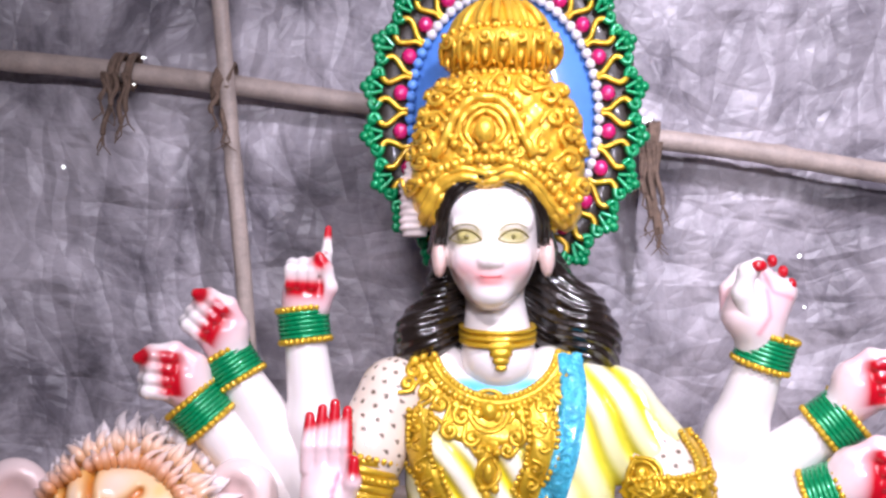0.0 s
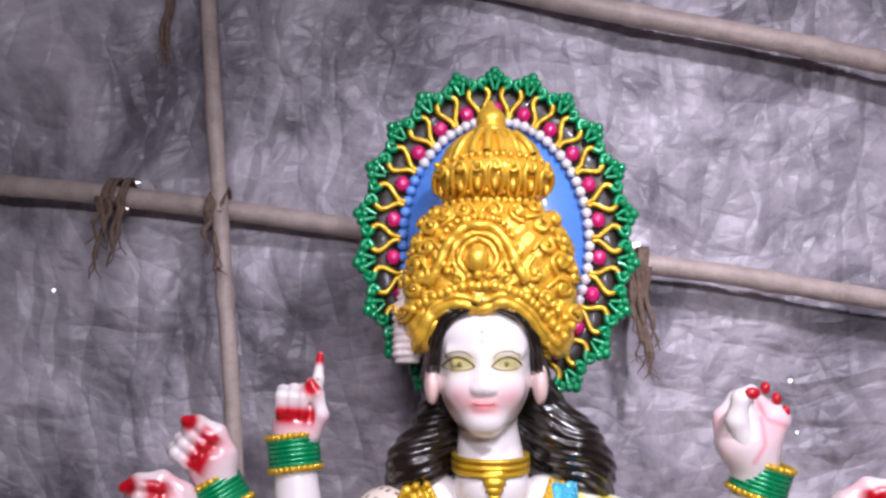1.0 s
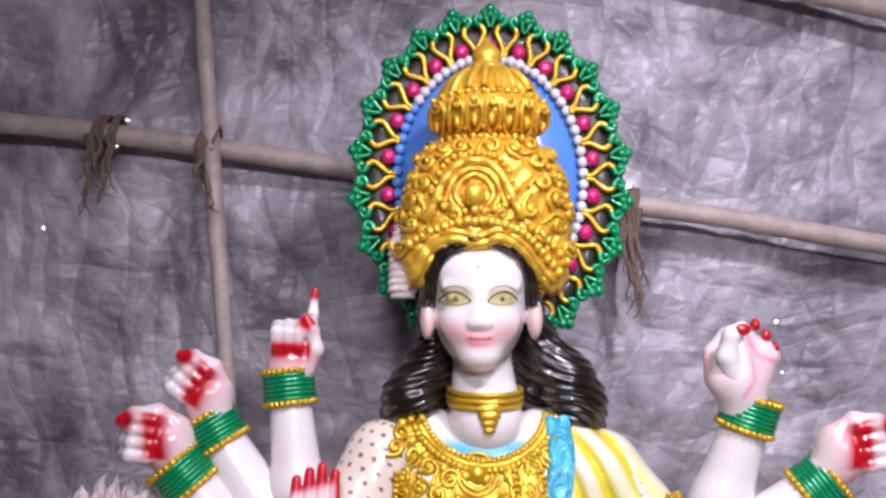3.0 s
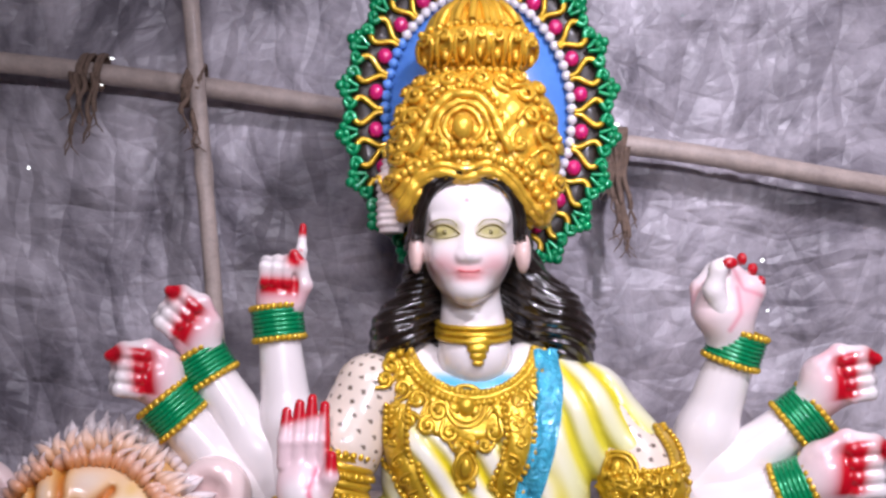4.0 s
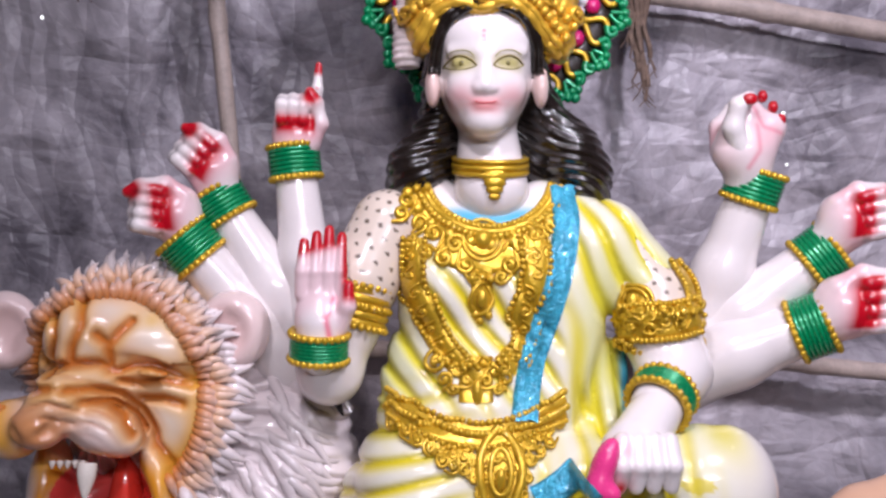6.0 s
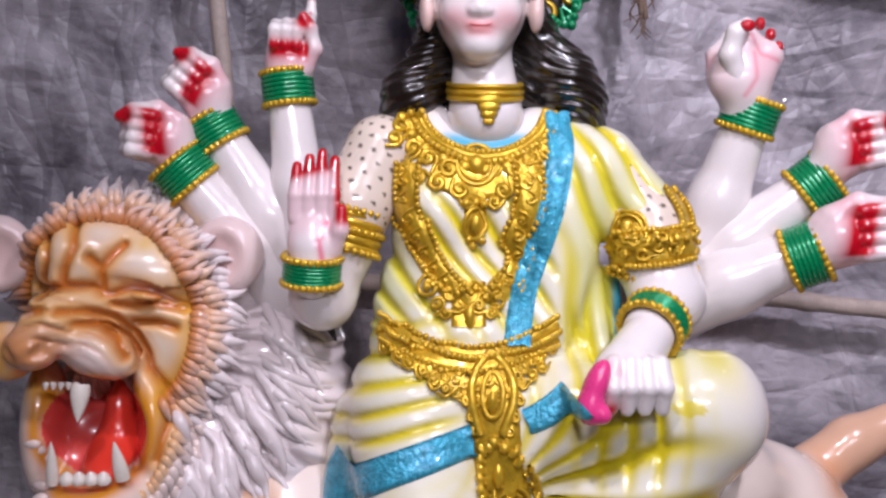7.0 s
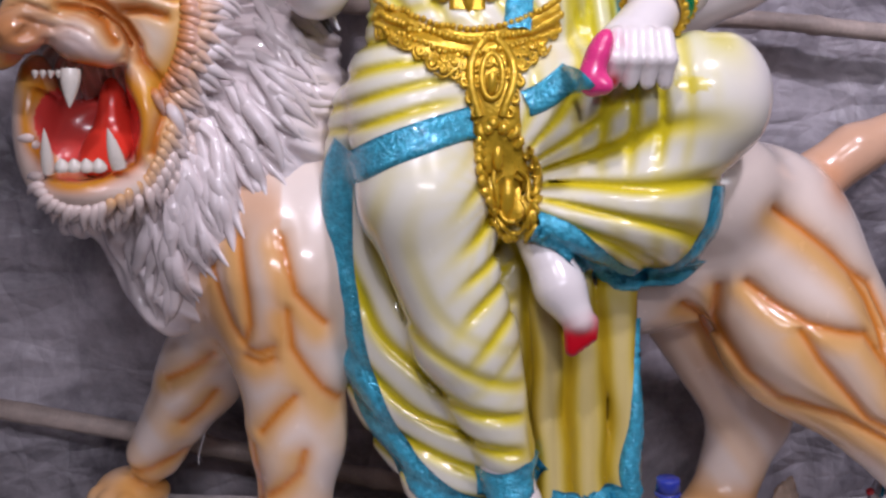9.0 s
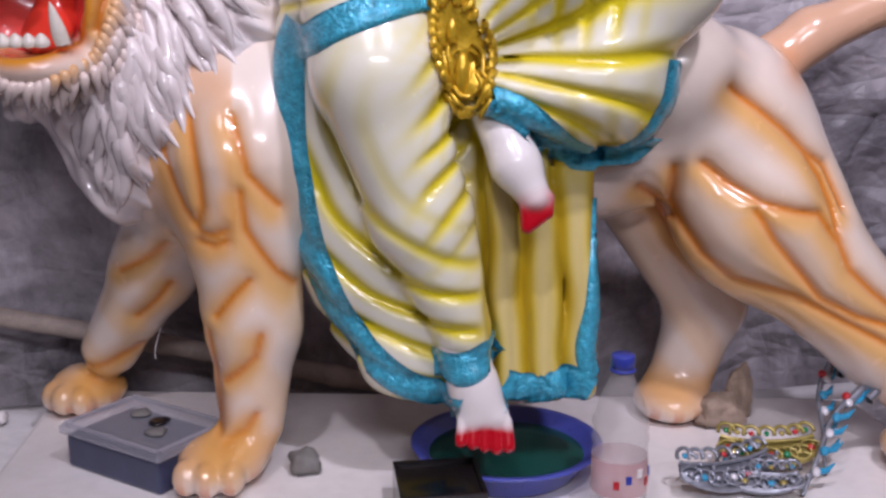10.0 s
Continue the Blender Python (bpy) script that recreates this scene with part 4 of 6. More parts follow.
for r in (0.018, 0.024):
    deity.tube([deity.on(0.098 + r * np.sin(t) + 0.008 * (np.cos(t) < -0.5), 1.062 + r * 1.65 * np.cos(t), 0.011, 1.37) for t in np.linspace(0.3, 2 * np.pi - 0.3, 26)], 0.0032, GOLD, 6)
for i in range(11):
    t = i / 10
    cx, cz = 0.082 + 0.026 * t, 1.145 - 0.125 * t
    for s in (-1, 1):
        w = 0.024 + 0.018 * np.sin(np.pi * min(1, t * 1.05))
        deity.tube([deity.on(cx + s * (w - 0.010 + 0.009 * np.sin(2.2 * q)), cz + 0.014 * q - 0.006, 0.008, 1.37) for q in np.linspace(0, 1, 5)], np.array([0.0040, 0.0052, 0.0054, 0.0048, 0.0032]), GOLD, 6)
for bxz in ((0.078, 1.157), (0.092, 1.150), (0.072, 1.150), (0.107, 1.018), (0.098, 1.016)):
    deity.ball(deity.on(bxz[0], bxz[1], 0.008, 1.37), 0.0085, GOLD)

# armlets
for c0, ax, r in (((-0.118, 1.47, 1.425), (0.2, 0.05, 0.9), 0.046), ((0.303, 1.463, 1.40), (0.05, 0.2, -0.9), 0.053)):
    for o in np.linspace(-0.022, 0.022, 5):
        n = A(*ax) / np.linalg.norm(ax)
        deity.tube(ring(A(*c0) + n * o, ax, r + 0.002 * (1 - abs(o) * 30), 0, GOLD), 0.0068, GOLD, 6, closed=True)
    for o in (-0.027, 0.0, 0.027):
        for p in ring(A(*c0) + n * o, ax, r + 0.006, 0, GOLD, 30):
            deity.ball(p, 0.0052, GOLD)
deity.surface()
deity.ribbon([(0.243, 1.396), (0.266, 1.402), (0.304, 1.404), (0.345, 1.412)], 0.048, GOLD, 0.004, 1.42, 30)
deity.ribbon([(0.341, 1.415), (0.338, 1.448), (0.322, 1.482)], 0.020, GOLD, 0.004, 1.44, 20)
deity.ribbon([(0.262, 1.415), (0.262, 1.435), (0.264, 1.450)], 0.036, GOLD, 0.003, 1.43, 14)
for o in (-0.010, 0.010):
    deity.beads([(0.341 + o, 1.415), (0.338 + o, 1.448), (0.322 + o, 1.482)], 14, 0.0044, GOLD, 0.006, 1.44)
for o in (-0.024, 0.022):
    deity.beads([(0.243, 1.396 + o), (0.266, 1.402 + o), (0.304, 1.404 + o), (0.345, 1.412 + o)], 22, 0.0044, GOLD, 0.006, 1.42)
deity.ball(deity.on(0.263, 1.428, 0.006, 1.42), 0.010, GOLD, (0.9, 0.7, 1.3))
for r in (0.016, 0.022):
    deity.tube([deity.on(0.263 + r * np.sin(t), 1.428 + 1.15 * r * np.cos(t), 0.005, 1.42) for t in np.linspace(0, 2 * np.pi, 20)], 0.0030, GOLD, 6)
for px, pz, turn in ((0.256, 1.396, 20), (0.278, 1.395, 160), (0.297, 1.404, 80), (0.316, 1.400, 200), (0.296, 1.418, 300), (0.318, 1.416, 30)):
    deity.curl(px, pz, 0.0085, turn, 1 if turn > 90 else -1, GOLD, 0.0034, 0.005, 1.42)

# blue borders of the sari
deity.ribbon([(0.172, 1.588), (0.172, 1.533), (0.160, 1.465), (0.142, 1.405), (0.122, 1.345), (0.110, 1.275)], 0.036, BLUE, 0.005, 1.43, 50)
deity.ribbon([(-0.108, 1.095), (-0.06, 1.122), (0.0, 1.144), (0.052, 1.158)], 0.040, BLUE, 0.005, 1.36, 30)
deity.ribbon([(0.118, 1.180), (0.14, 1.190), (0.16, 1.204), (0.176, 1.217)], 0.034, BLUE, 0.005, 1.36, 24)
deity.ribbon([(0.128, 1.028), (0.165, 1.013), (0.20, 0.985), (0.245, 0.952), (0.30, 0.945), (0.345, 0.972), (0.37, 1.02), (0.377, 1.075)], 0.042, BLUE, 0.006, 1.39, 60)
deity.ribbon([(-0.106, 1.125), (-0.122, 1.09), (-0.126, 1.04), (-0.126, 0.968), (-0.118, 0.892), (-0.101, 0.813), (-0.069, 0.735), (-0.03, 0.680), (0.028, 0.634), (0.090, 0.614)], 0.046, BLUE, 0.006, 1.45, 90)
deity.ribbon([(0.060, 0.672), (0.10, 0.676), (0.150, 0.702)], 0.044, BLUE, 0.006, 1.35, 24)
deity.ribbon([(0.158, 0.634), (0.180, 0.626), (0.203, 0.624), (0.220, 0.612), (0.236, 0.632), (0.255, 0.634), (0.280, 0.622)], 0.042, BLUE, 0.005, 1.42, 40)
deity.ribbon([(0.300, 0.885), (0.297, 0.833), (0.293, 0.786), (0.288, 0.737), (0.276, 0.680), (0.284, 0.640)], 0.034, BLUE, 0.005, 1.43, 30)
statue = deity.finish("goddess_statue", (0.06, 1.5, 0.59))
tagged(statue, "glossy painted goddess statue with gold crown seated on the lion", "statue")


# ---- the lion statue ----
FUR, MOUTH = (0.82, 0.70, 0.62), (0.75, 0.08, 0.07)
MANE = (0.78, 0.70, 0.70)
beast = Figure()
# muscle lines of the body, as curves of the upright plane
GROOVES = [
    [(0.476, 1.033), (0.518, 1.005), (0.560, 0.974), (0.595, 0.941), (0.619, 0.901), (0.635, 0.860), (0.642, 0.818), (0.658, 0.776), (0.695, 0.742), (0.735, 0.712)],
    [(0.450, 0.927), (0.484, 0.899), (0.526, 0.874), (0.577, 0.861), (0.610, 0.856), (0.638, 0.818)],
    [(0.414, 0.920), (0.416, 0.872), (0.438, 0.830), (0.465, 0.789), (0.509, 0.754), (0.586, 0.736), (0.656, 0.700), (0.728, 0.663)],
    [(0.519, 0.862), (0.546, 0.820), (0.583, 0.778), (0.620, 0.735), (0.673, 0.708), (0.733, 0.689)],
    [(0.371, 0.888), (0.404, 0.868), (0.430, 0.839)],
    [(0.595, 0.941), (0.628, 0.920), (0.655, 0.86)],
    [(-0.258, 1.00), (-0.247, 0.920), (-0.245, 0.882), (-0.254, 0.856)],
    [(-0.300, 0.96), (-0.284, 0.906), (-0.272, 0.875), (-0.254, 0.853)],
    [(-0.200, 1.00), (-0.181, 0.927), (-0.159, 0.900), (-0.145, 0.884)],
    [(-0.193, 0.904), (-0.188, 0.851), (-0.170, 0.819), (-0.149, 0.787), (-0.130, 0.767)],
    [(-0.252, 0.833), (-0.233, 0.828), (-0.214, 0.836)],
    [(-0.250, 0.845), (-0.233, 0.842), (-0.214, 0.850)],
    [(-0.235, 0.726), (-0.210, 0.757), (-0.187, 0.780)],
    [(-0.228, 0.629), (-0.208, 0.644), (-0.184, 0.668), (-0.175, 0.700)],
    [(-0.250, 0.700), (-0.240, 0.621), (-0.241, 0.546)],
    [(-0.232, 0.537), (-0.204, 0.553), (-0.188, 0.577)],
    [(-0.411, 0.740), (-0.383, 0.754), (-0.346, 0.777), (-0.327, 0.795)],
    [(-0.395, 0.66), (-0.360, 0.690), (-0.335, 0.72)],
    [(-0.488, 0.558), (-0.460, 0.567), (-0.436, 0.581), (-0.402, 0.600)],
    [(-0.494, 0.539), (-0.463, 0.523), (-0.435, 0.527)],
]
FAR_LINES = 16


def groove(p):
    w = np.zeros(len(p))
    for i, g in enumerate(GROOVES):
        d = near_line(p[:, 0], p[:, 2], g)
        w = np.maximum(w, (0.45 * np.exp(-(d / 0.006) ** 2) + 0.55 * np.exp(-(d / 0.020) ** 2)) * (p[:, 1] < (1.66 if i < FAR_LINES else 2.0)))
    return w


torso = [
    cone((-0.20, 1.63, 0.99), (0.32, 1.63, 0.97), 0.165, 0.15, 0.05, FUR),
    ell((-0.20, 1.57, 0.93), (0.12, 0.10, 0.17), k=0.05, col=FUR),
    ell((-0.30, 1.66, 0.93), (0.11, 0.12, 0.14), k=0.05, col=FUR),
    ell((0.49, 1.585, 0.98), (0.16, 0.12, 0.135), (0, 25, 0), k=0.05, col=FUR),
    ell((0.55, 1.55, 0.86), (0.13, 0.09, 0.16), (0, -35, 0), k=0.05, col=FUR),
    cone((0.56, 1.54, 0.84), (0.745, 1.50, 0.655), 0.105, 0.075, 0.05, FUR),
    cone((0.745, 1.50, 0.655), (0.825, 1.50, 0.545), 0.070, 0.046, 0.03, FUR),
    ell((0.800, 1.435, 0.505), (0.070, 0.07, 0.036), k=0.03, col=FUR),
    # far hind leg
    cone((0.44, 1.72, 0.84), (0.545, 1.72, 0.655), 0.085, 0.064, 0.04, FUR),
    cone((0.545, 1.72, 0.655), (0.50, 1.70, 0.53), 0.062, 0.052, 0.03, FUR),
    ell((0.475, 1.67, 0.502), (0.060, 0.070, 0.034), k=0.03, col=FUR),
    # front legs
    cone((-0.195, 1.53, 0.93), (-0.192, 1.51, 0.70), 0.105, 0.066, 0.05, FUR),
    cone((-0.192, 1.51, 0.70), (-0.202, 1.51, 0.55), 0.066, 0.050, 0.03, FUR),
    ell((-0.24, 1.475, 0.506), (0.064, 0.060, 0.038), k=0.03, col=FUR),
    cone((-0.31, 1.70, 0.86), (-0.37, 1.74, 0.73), 0.085, 0.068, 0.05, FUR),
    cone((-0.37, 1.74, 0.73), (-0.46, 1.78, 0.58), 0.065, 0.048, 0.03, FUR),
    ell((-0.505, 1.80, 0.508), (0.065, 0.060, 0.040), k=0.03, col=FUR),
    # tail
    *chain([(0.58, 1.64, 1.04), (0.66, 1.64, 1.10), (0.78, 1.64, 1.15), (0.88, 1.62, 1.22)], [0.048, 0.038, 0.033, 0.03], 0.02, (0.74, 0.45, 0.3)),
    # saddle of smooth hide beside the knee
    ell((0.41, 1.52, 1.05), (0.10, 0.09, 0.09), k=0.03, col=FUR),
]
for px, py in ((-0.285, 1.43), (-0.255, 1.42), (-0.222, 1.425)):
    torso.append(ell((px, py, 0.500), (0.020, 0.026, 0.026), k=0.006, col=FUR))
for px, py in ((-0.555, 1.77), (-0.535, 1.75), (-0.505, 1.745)):
    torso.append(ell((px, py, 0.502), (0.022, 0.026, 0.026), k=0.006, col=FUR))
for px, py in ((0.755, 1.395), (0.79, 1.375), (0.825, 1.375)):
    torso.append(ell((px, py, 0.498), (0.022, 0.03, 0.026), k=0.006, col=FUR))
v, f, c = sculpt(torso, 0.0052, lambda p: 0.014 * groove(p) * np.where(p[:, 0] < -0.1, 0.6, 1.0))
wide = np.zeros(len(v))
for i, g in enumerate(GROOVES):
    far = v[:, 1] < (1.66 if i < FAR_LINES else 2.0)
    d = near_line(v[:, 0], v[:, 2], g)
    below = near_line(v[:, 0] + 0.010, v[:, 2] + 0.012, g)
    wide = np.maximum(wide, far * np.maximum(0.7 * np.exp(-d / 0.016), np.exp(-(below / 0.024) ** 2)))
c = blend(c, (0.79, 0.42, 0.10), 0.85 * wide)
limbs = bump01(v[:, 2], 0.0, 0.84, 0.04) * np.clip(0.5 + 0.9 * np.sin(38 * v[:, 2] + 55 * v[:, 0]), 0, 1)
c = blend(c, (0.79, 0.48, 0.20), 0.42 * limbs)
c = blend(c, (0.66, 0.20, 0.01), 0.95 * groove(v) ** 2.2)
c = blend(c, (0.72, 0.30, 0.06), 0.85 * bump01(np.hypot(v[:, 0] + 0.255, (v[:, 2] - 0.94) * 0.7), 0.06, 0.10, 0.012) * (v[:, 0] < -0.2) * bump01(v[:, 2], 0.85, 1.1, 0.03))
c = blend(c, (0.74, 0.36, 0.09), 0.75 * np.exp(-((v[:, 2] - 0.530) / 0.026) ** 2))
c = blend(c, (0.62, 0.16, 0.03), 0.7 * bump01(v[:, 2], 0.0, 0.497, 0.006) * (np.sin(v[:, 0] * 190) > 0.2))
c = blend(c, (0.75, 0.28, 0.08), 0.7 * np.exp(-((v[:, 0] - 0.60) / 0.03) ** 2 - ((v[:, 2] - 1.055) / 0.03) ** 2))
beast.add(v, f, RESIN, c)

# head
FX, FZ = -0.445, 1.28
skull = [
    ell((-0.44, 1.56, 1.345), (0.125, 0.11, 0.115), k=0.04, col=(0.82, 0.73, 0.58)),
    ell((-0.475, 1.47, 1.385), (0.055, 0.05, 0.05), k=0.04, col=(0.82, 0.76, 0.68)),
    ell((-0.375, 1.49, 1.36), (0.06, 0.05, 0.055), k=0.04, col=(0.82, 0.76, 0.68)),
    ell((-0.485, 1.45, 1.305), (0.05, 0.075, 0.045), (0, 0, -18), k=0.03, col=(0.78, 0.60, 0.42)),
    ell((-0.515, 1.400, 1.272), (0.036, 0.03, 0.030), k=0.015, col=(0.62, 0.24, 0.1)),
    ell((-0.438, 1.44, 1.265), (0.054, 0.05, 0.040), (0, 20, 0), k=0.015, col=(0.80, 0.70, 0.66)),
    ell((-0.565, 1.45, 1.262), (0.042, 0.05, 0.04), k=0.015, col=(0.80, 0.70, 0.66)),
    ell((-0.345, 1.52, 1.28), (0.06, 0.06, 0.085), k=0.03, col=(0.82, 0.73, 0.60)),
    ell((-0.372, 1.505, 1.150), (0.036, 0.06, 0.098), (0, -10, 0), k=0.03, col=(0.80, 0.66, 0.52)),
    ell((-0.538, 1.53, 1.145), (0.032, 0.06, 0.10), k=0.03, col=(0.80, 0.66, 0.56)),
    ell((-0.448, 1.46, 1.068), (0.072, 0.072, 0.030), k=0.03, col=(0.80, 0.68, 0.58)),
    ell((-0.46, 1.58, 1.10), (0.09, 0.08, 0.09), k=0.03, col=MOUTH),
    cut(ell((-0.456, 1.425, 1.155), (0.076, 0.110, 0.073), (0, 8, 0), k=0.012, col=MOUTH)),
    # wrinkles and shut eyes
    cut(cone((-0.42, 1.435, 1.352), (-0.315, 1.465, 1.335), 0.010, 0.006, 0.008, (0.5, 0.16, 0.02))),
    cut(cone((-0.445, 1.42, 1.405), (-0.425, 1.425, 1.36), 0.008, 0.008, 0.008, (0.5, 0.16, 0.02))),
    cut(cone((-0.51, 1.415, 1.39), (-0.50, 1.415, 1.345), 0.008, 0.006, 0.008, (0.5, 0.16, 0.02))),
    cut(cone((-0.503, 1.372, 1.263), (-0.494, 1.380, 1.272), 0.009, 0.008, 0.006, (0.25, 0.06, 0.02))),
    cut(cone((-0.538, 1.375, 1.260), (-0.544, 1.38, 1.268), 0.008, 0.007, 0.006, (0.25, 0.06, 0.02))),
    cut(cone((-0.54, 1.43, 1.345), (-0.57, 1.45, 1.335), 0.009, 0.006, 0.008, (0.5, 0.16, 0.02))),
    ell((-0.375, 1.44, 1.338), (0.03, 0.015, 0.012), (0, 12, 0), k=0.008, col=(0.78, 0.6, 0.36)),
]


# furrows of the face
BROWS = [
    [(-0.512, 1.425), (-0.508, 1.385), (-0.516, 1.357), (-0.507, 1.338)],
    [(-0.476, 1.432), (-0.470, 1.40), (-0.482, 1.372), (-0.486, 1.350)],
    [(-0.412, 1.404), (-0.425, 1.390), (-0.438, 1.372), (-0.436, 1.340)],
    [(-0.452, 1.388), (-0.444, 1.380), (-0.436, 1.374)],
    [(-0.540, 1.348), (-0.512, 1.345), (-0.481, 1.350), (-0.448, 1.350), (-0.430, 1.338)],
    [(-0.428, 1.338), (-0.405, 1.346), (-0.380, 1.345), (-0.345, 1.328), (-0.322, 1.320)],
    [(-0.425, 1.326), (-0.400, 1.322), (-0.370, 1.326), (-0.335, 1.318)],
    [(-0.480, 1.318), (-0.455, 1.318), (-0.425, 1.308), (-0.400, 1.285), (-0.385, 1.255), (-0.382, 1.235)],
    [(-0.462, 1.302), (-0.435, 1.300), (-0.412, 1.282), (-0.400, 1.258)],
    [(-0.400, 1.300), (-0.370, 1.300), (-0.345, 1.292)],
    [(-0.380, 1.236), (-0.360, 1.210), (-0.356, 1.165), (-0.368, 1.115)],
    [(-0.540, 1.325), (-0.520, 1.318), (-0.500, 1.320)],
]


def wrinkle_wide(p):
    best = np.zeros(len(p))
    for g in BROWS:
        best = np.maximum(best, np.exp(-(near_line(p[:, 0], p[:, 2], g) / 0.017) ** 2))
    return best * (p[:, 1] < 1.55)


def wrinkle(p):
    x, z = p[:, 0], p[:, 2]
    snout = np.exp(-((x + 0.485) / 0.04) ** 2 - ((z - 1.305) / 0.035) ** 2)
    cheek = np.exp(-((x + 0.430) / 0.04) ** 2 - ((z - 1.285) / 0.025) ** 2)
    brow = 0.0
    for g in BROWS:
        brow = np.maximum(brow, np.exp(-(near_line(x, z, g) / 0.0065) ** 2))
    out = np.maximum(0.7 * snout * ridge((z + 0.35 * np.abs(x + 0.5)) * 330), 0.6 * cheek * ridge(np.hypot(x + 0.460, z - 1.225) * 420))
    return np.maximum(out, brow) * (p[:, 1] < 1.55)


v, f, c = sculpt(skull, 0.004, lambda p: 0.011 * wrinkle(p), soft=0.012)
c = blend(c, (0.78, 0.40, 0.05), 0.75 * wrinkle_wide(v))
c = blend(c, (0.50, 0.13, 0.01), 0.95 * wrinkle(v))
rim = np.abs(np.hypot((v[:, 0] - FX) / 0.128, (v[:, 2] - 1.31) / 0.145) - 1)
c = blend(c, (0.76, 0.38, 0.04), 0.95 * np.exp(-(rim / 0.17) ** 2) * (v[:, 2] > 1.16))
lip = np.abs(np.hypot((v[:, 0] + 0.456) / 0.081, (v[:, 2] - 1.155) / 0.078) - 1)
c = blend(c, (0.70, 0.28, 0.02), 1.0 * np.exp(-(lip / 0.12) ** 2) * (v[:, 1] < 1.50))
c = blend(c, (0.70, 0.32, 0.12), 0.65 * np.exp(-((v[:, 0] + 0.515) / 0.036) ** 2 - ((v[:, 2] - 1.272) / 0.028) ** 2))
for sx, sz in ((-0.385, 1.405), (-0.355, 1.40)):
    c = blend(c, (0.76, 0.48, 0.12), 0.7 * np.exp(-(np.hypot(v[:, 0] - sx, v[:, 2] - sz) / 0.012) ** 2))
inside = np.hypot((v[:, 0] + 0.456) / 0.071, (v[:, 2] - 1.155) / 0.068) < 1
c = blend(c, MOUTH, 1.0 * inside * (v[:, 1] > 1.445))
beast.add(v, f, RESIN, c)
tongue, tf, tc = sculpt([ell((-0.440, 1.50, 1.118), (0.034, 0.07, 0.018), (25, 0, 0), k=0.02), ell((-0.435, 1.53, 1.16), (0.022, 0.03, 0.055), k=0.03)], 0.004)
beast.add(tongue, tf, RESIN, np.tile(A(0.80, 0.05, 0.03), (len(tongue), 1)))


def fang(c0, c1, r):
    p = np.linspace(0, 1, 7)[:, None]
    beast.tube(A(*c0) * (1 - p) + A(*c1) * p, r * np.array([1, 1.05, 1, 0.85, 0.65, 0.4, 0.05]), IVORY, 8)


fang((-0.454, 1.405, 1.224), (-0.456, 1.398, 1.176), 0.0125)
fang((-0.404, 1.42, 1.098), (-0.412, 1.405, 1.150), 0.0100)
fang((-0.494, 1.42, 1.092), (-0.492, 1.405, 1.150), 0.0085)
for i in range(4):
    fang((-0.472 + 0.0155 * i, 1.408, 1.097), (-0.472 + 0.0155 * i, 1.402, 1.112), 0.010)
for i in range(5):
    fang((-0.508 + 0.010 * i, 1.435, 1.222), (-0.508 + 0.010 * i, 1.432, 1.212), 0.0045)

# mane
mane = [
    ell((-0.42, 1.62, 1.31), (0.155, 0.11, 0.165), k=0.05, col=MANE),
    ell((-0.31, 1.63, 1.17), (0.17, 0.13, 0.20), k=0.05, col=MANE),
    ell((-0.31, 1.60, 1.03), (0.145, 0.13, 0.14), k=0.05, col=MANE),
    ell((-0.45, 1.59, 1.06), (0.11, 0.09, 0.09), k=0.05, col=MANE),
    ell((-0.20, 1.60, 1.16), (0.09, 0.12, 0.16), k=0.05, col=MANE),
    ell((-0.37, 1.62, 0.92), (0.08, 0.09, 0.09), k=0.05, col=MANE),
    cut(ell((-0.456, 1.46, 1.155), (0.076, 0.11, 0.073), k=0.01)),
]


def strands(p):
    x, z = p[:, 0], p[:, 2]
    th = np.arctan2(z - 1.30, x + 0.45)
    r = np.hypot(x + 0.45, z - 1.30)
    return np.sin(th * 34 + 4 * np.sin(r * 22) + 1.5 * np.sin(th * 9)) + 0.5 * np.sin(th * 77 - r * 60)


v, f, c = sculpt(mane, 0.005, lambda p: 0.006 * strands(p))
# shade between the strands, put into the colour as grey valleys
s = strands(v)
c = blend(c, (0.55, 0.46, 0.46), 0.4 * np.clip(s, 0, 1))
beast.add(v, f, RESIN, c)
beast.surface()
rng = random.Random(4)


def tuft(x, z, away, length, r, y, lift, tip, root, droop=0.0):
    """A pointed lock of hair that starts at the head and bends outward."""
    dx, dz = np.cos(away), np.sin(away)
    pts, bend = [], rng.uniform(-0.35, 0.35)
    base = beast.on(x, z, 0.0, y, -0.42)
    for q in np.linspace(0, 1, 8):
        a = bend * q * q
        ox, oz = dx * np.cos(a) - dz * np.sin(a), dx * np.sin(a) + dz * np.cos(a)
        pts.append(base + A(ox, 0, oz) * length * q + A(0, -lift * np.sin(q * 2.6) + 0.02 * q * q, -droop * q * q))
    cols = np.array([A(*root) * (1 - q) + A(*tip) * q for q in np.linspace(0, 1, 8) ** 1.4])
    beast.tube(pts, r * np.array([0.5, 0.95, 1.05, 1.0, 0.85, 0.65, 0.4, 0.05]), RESIN, 7, cols, 0.8)


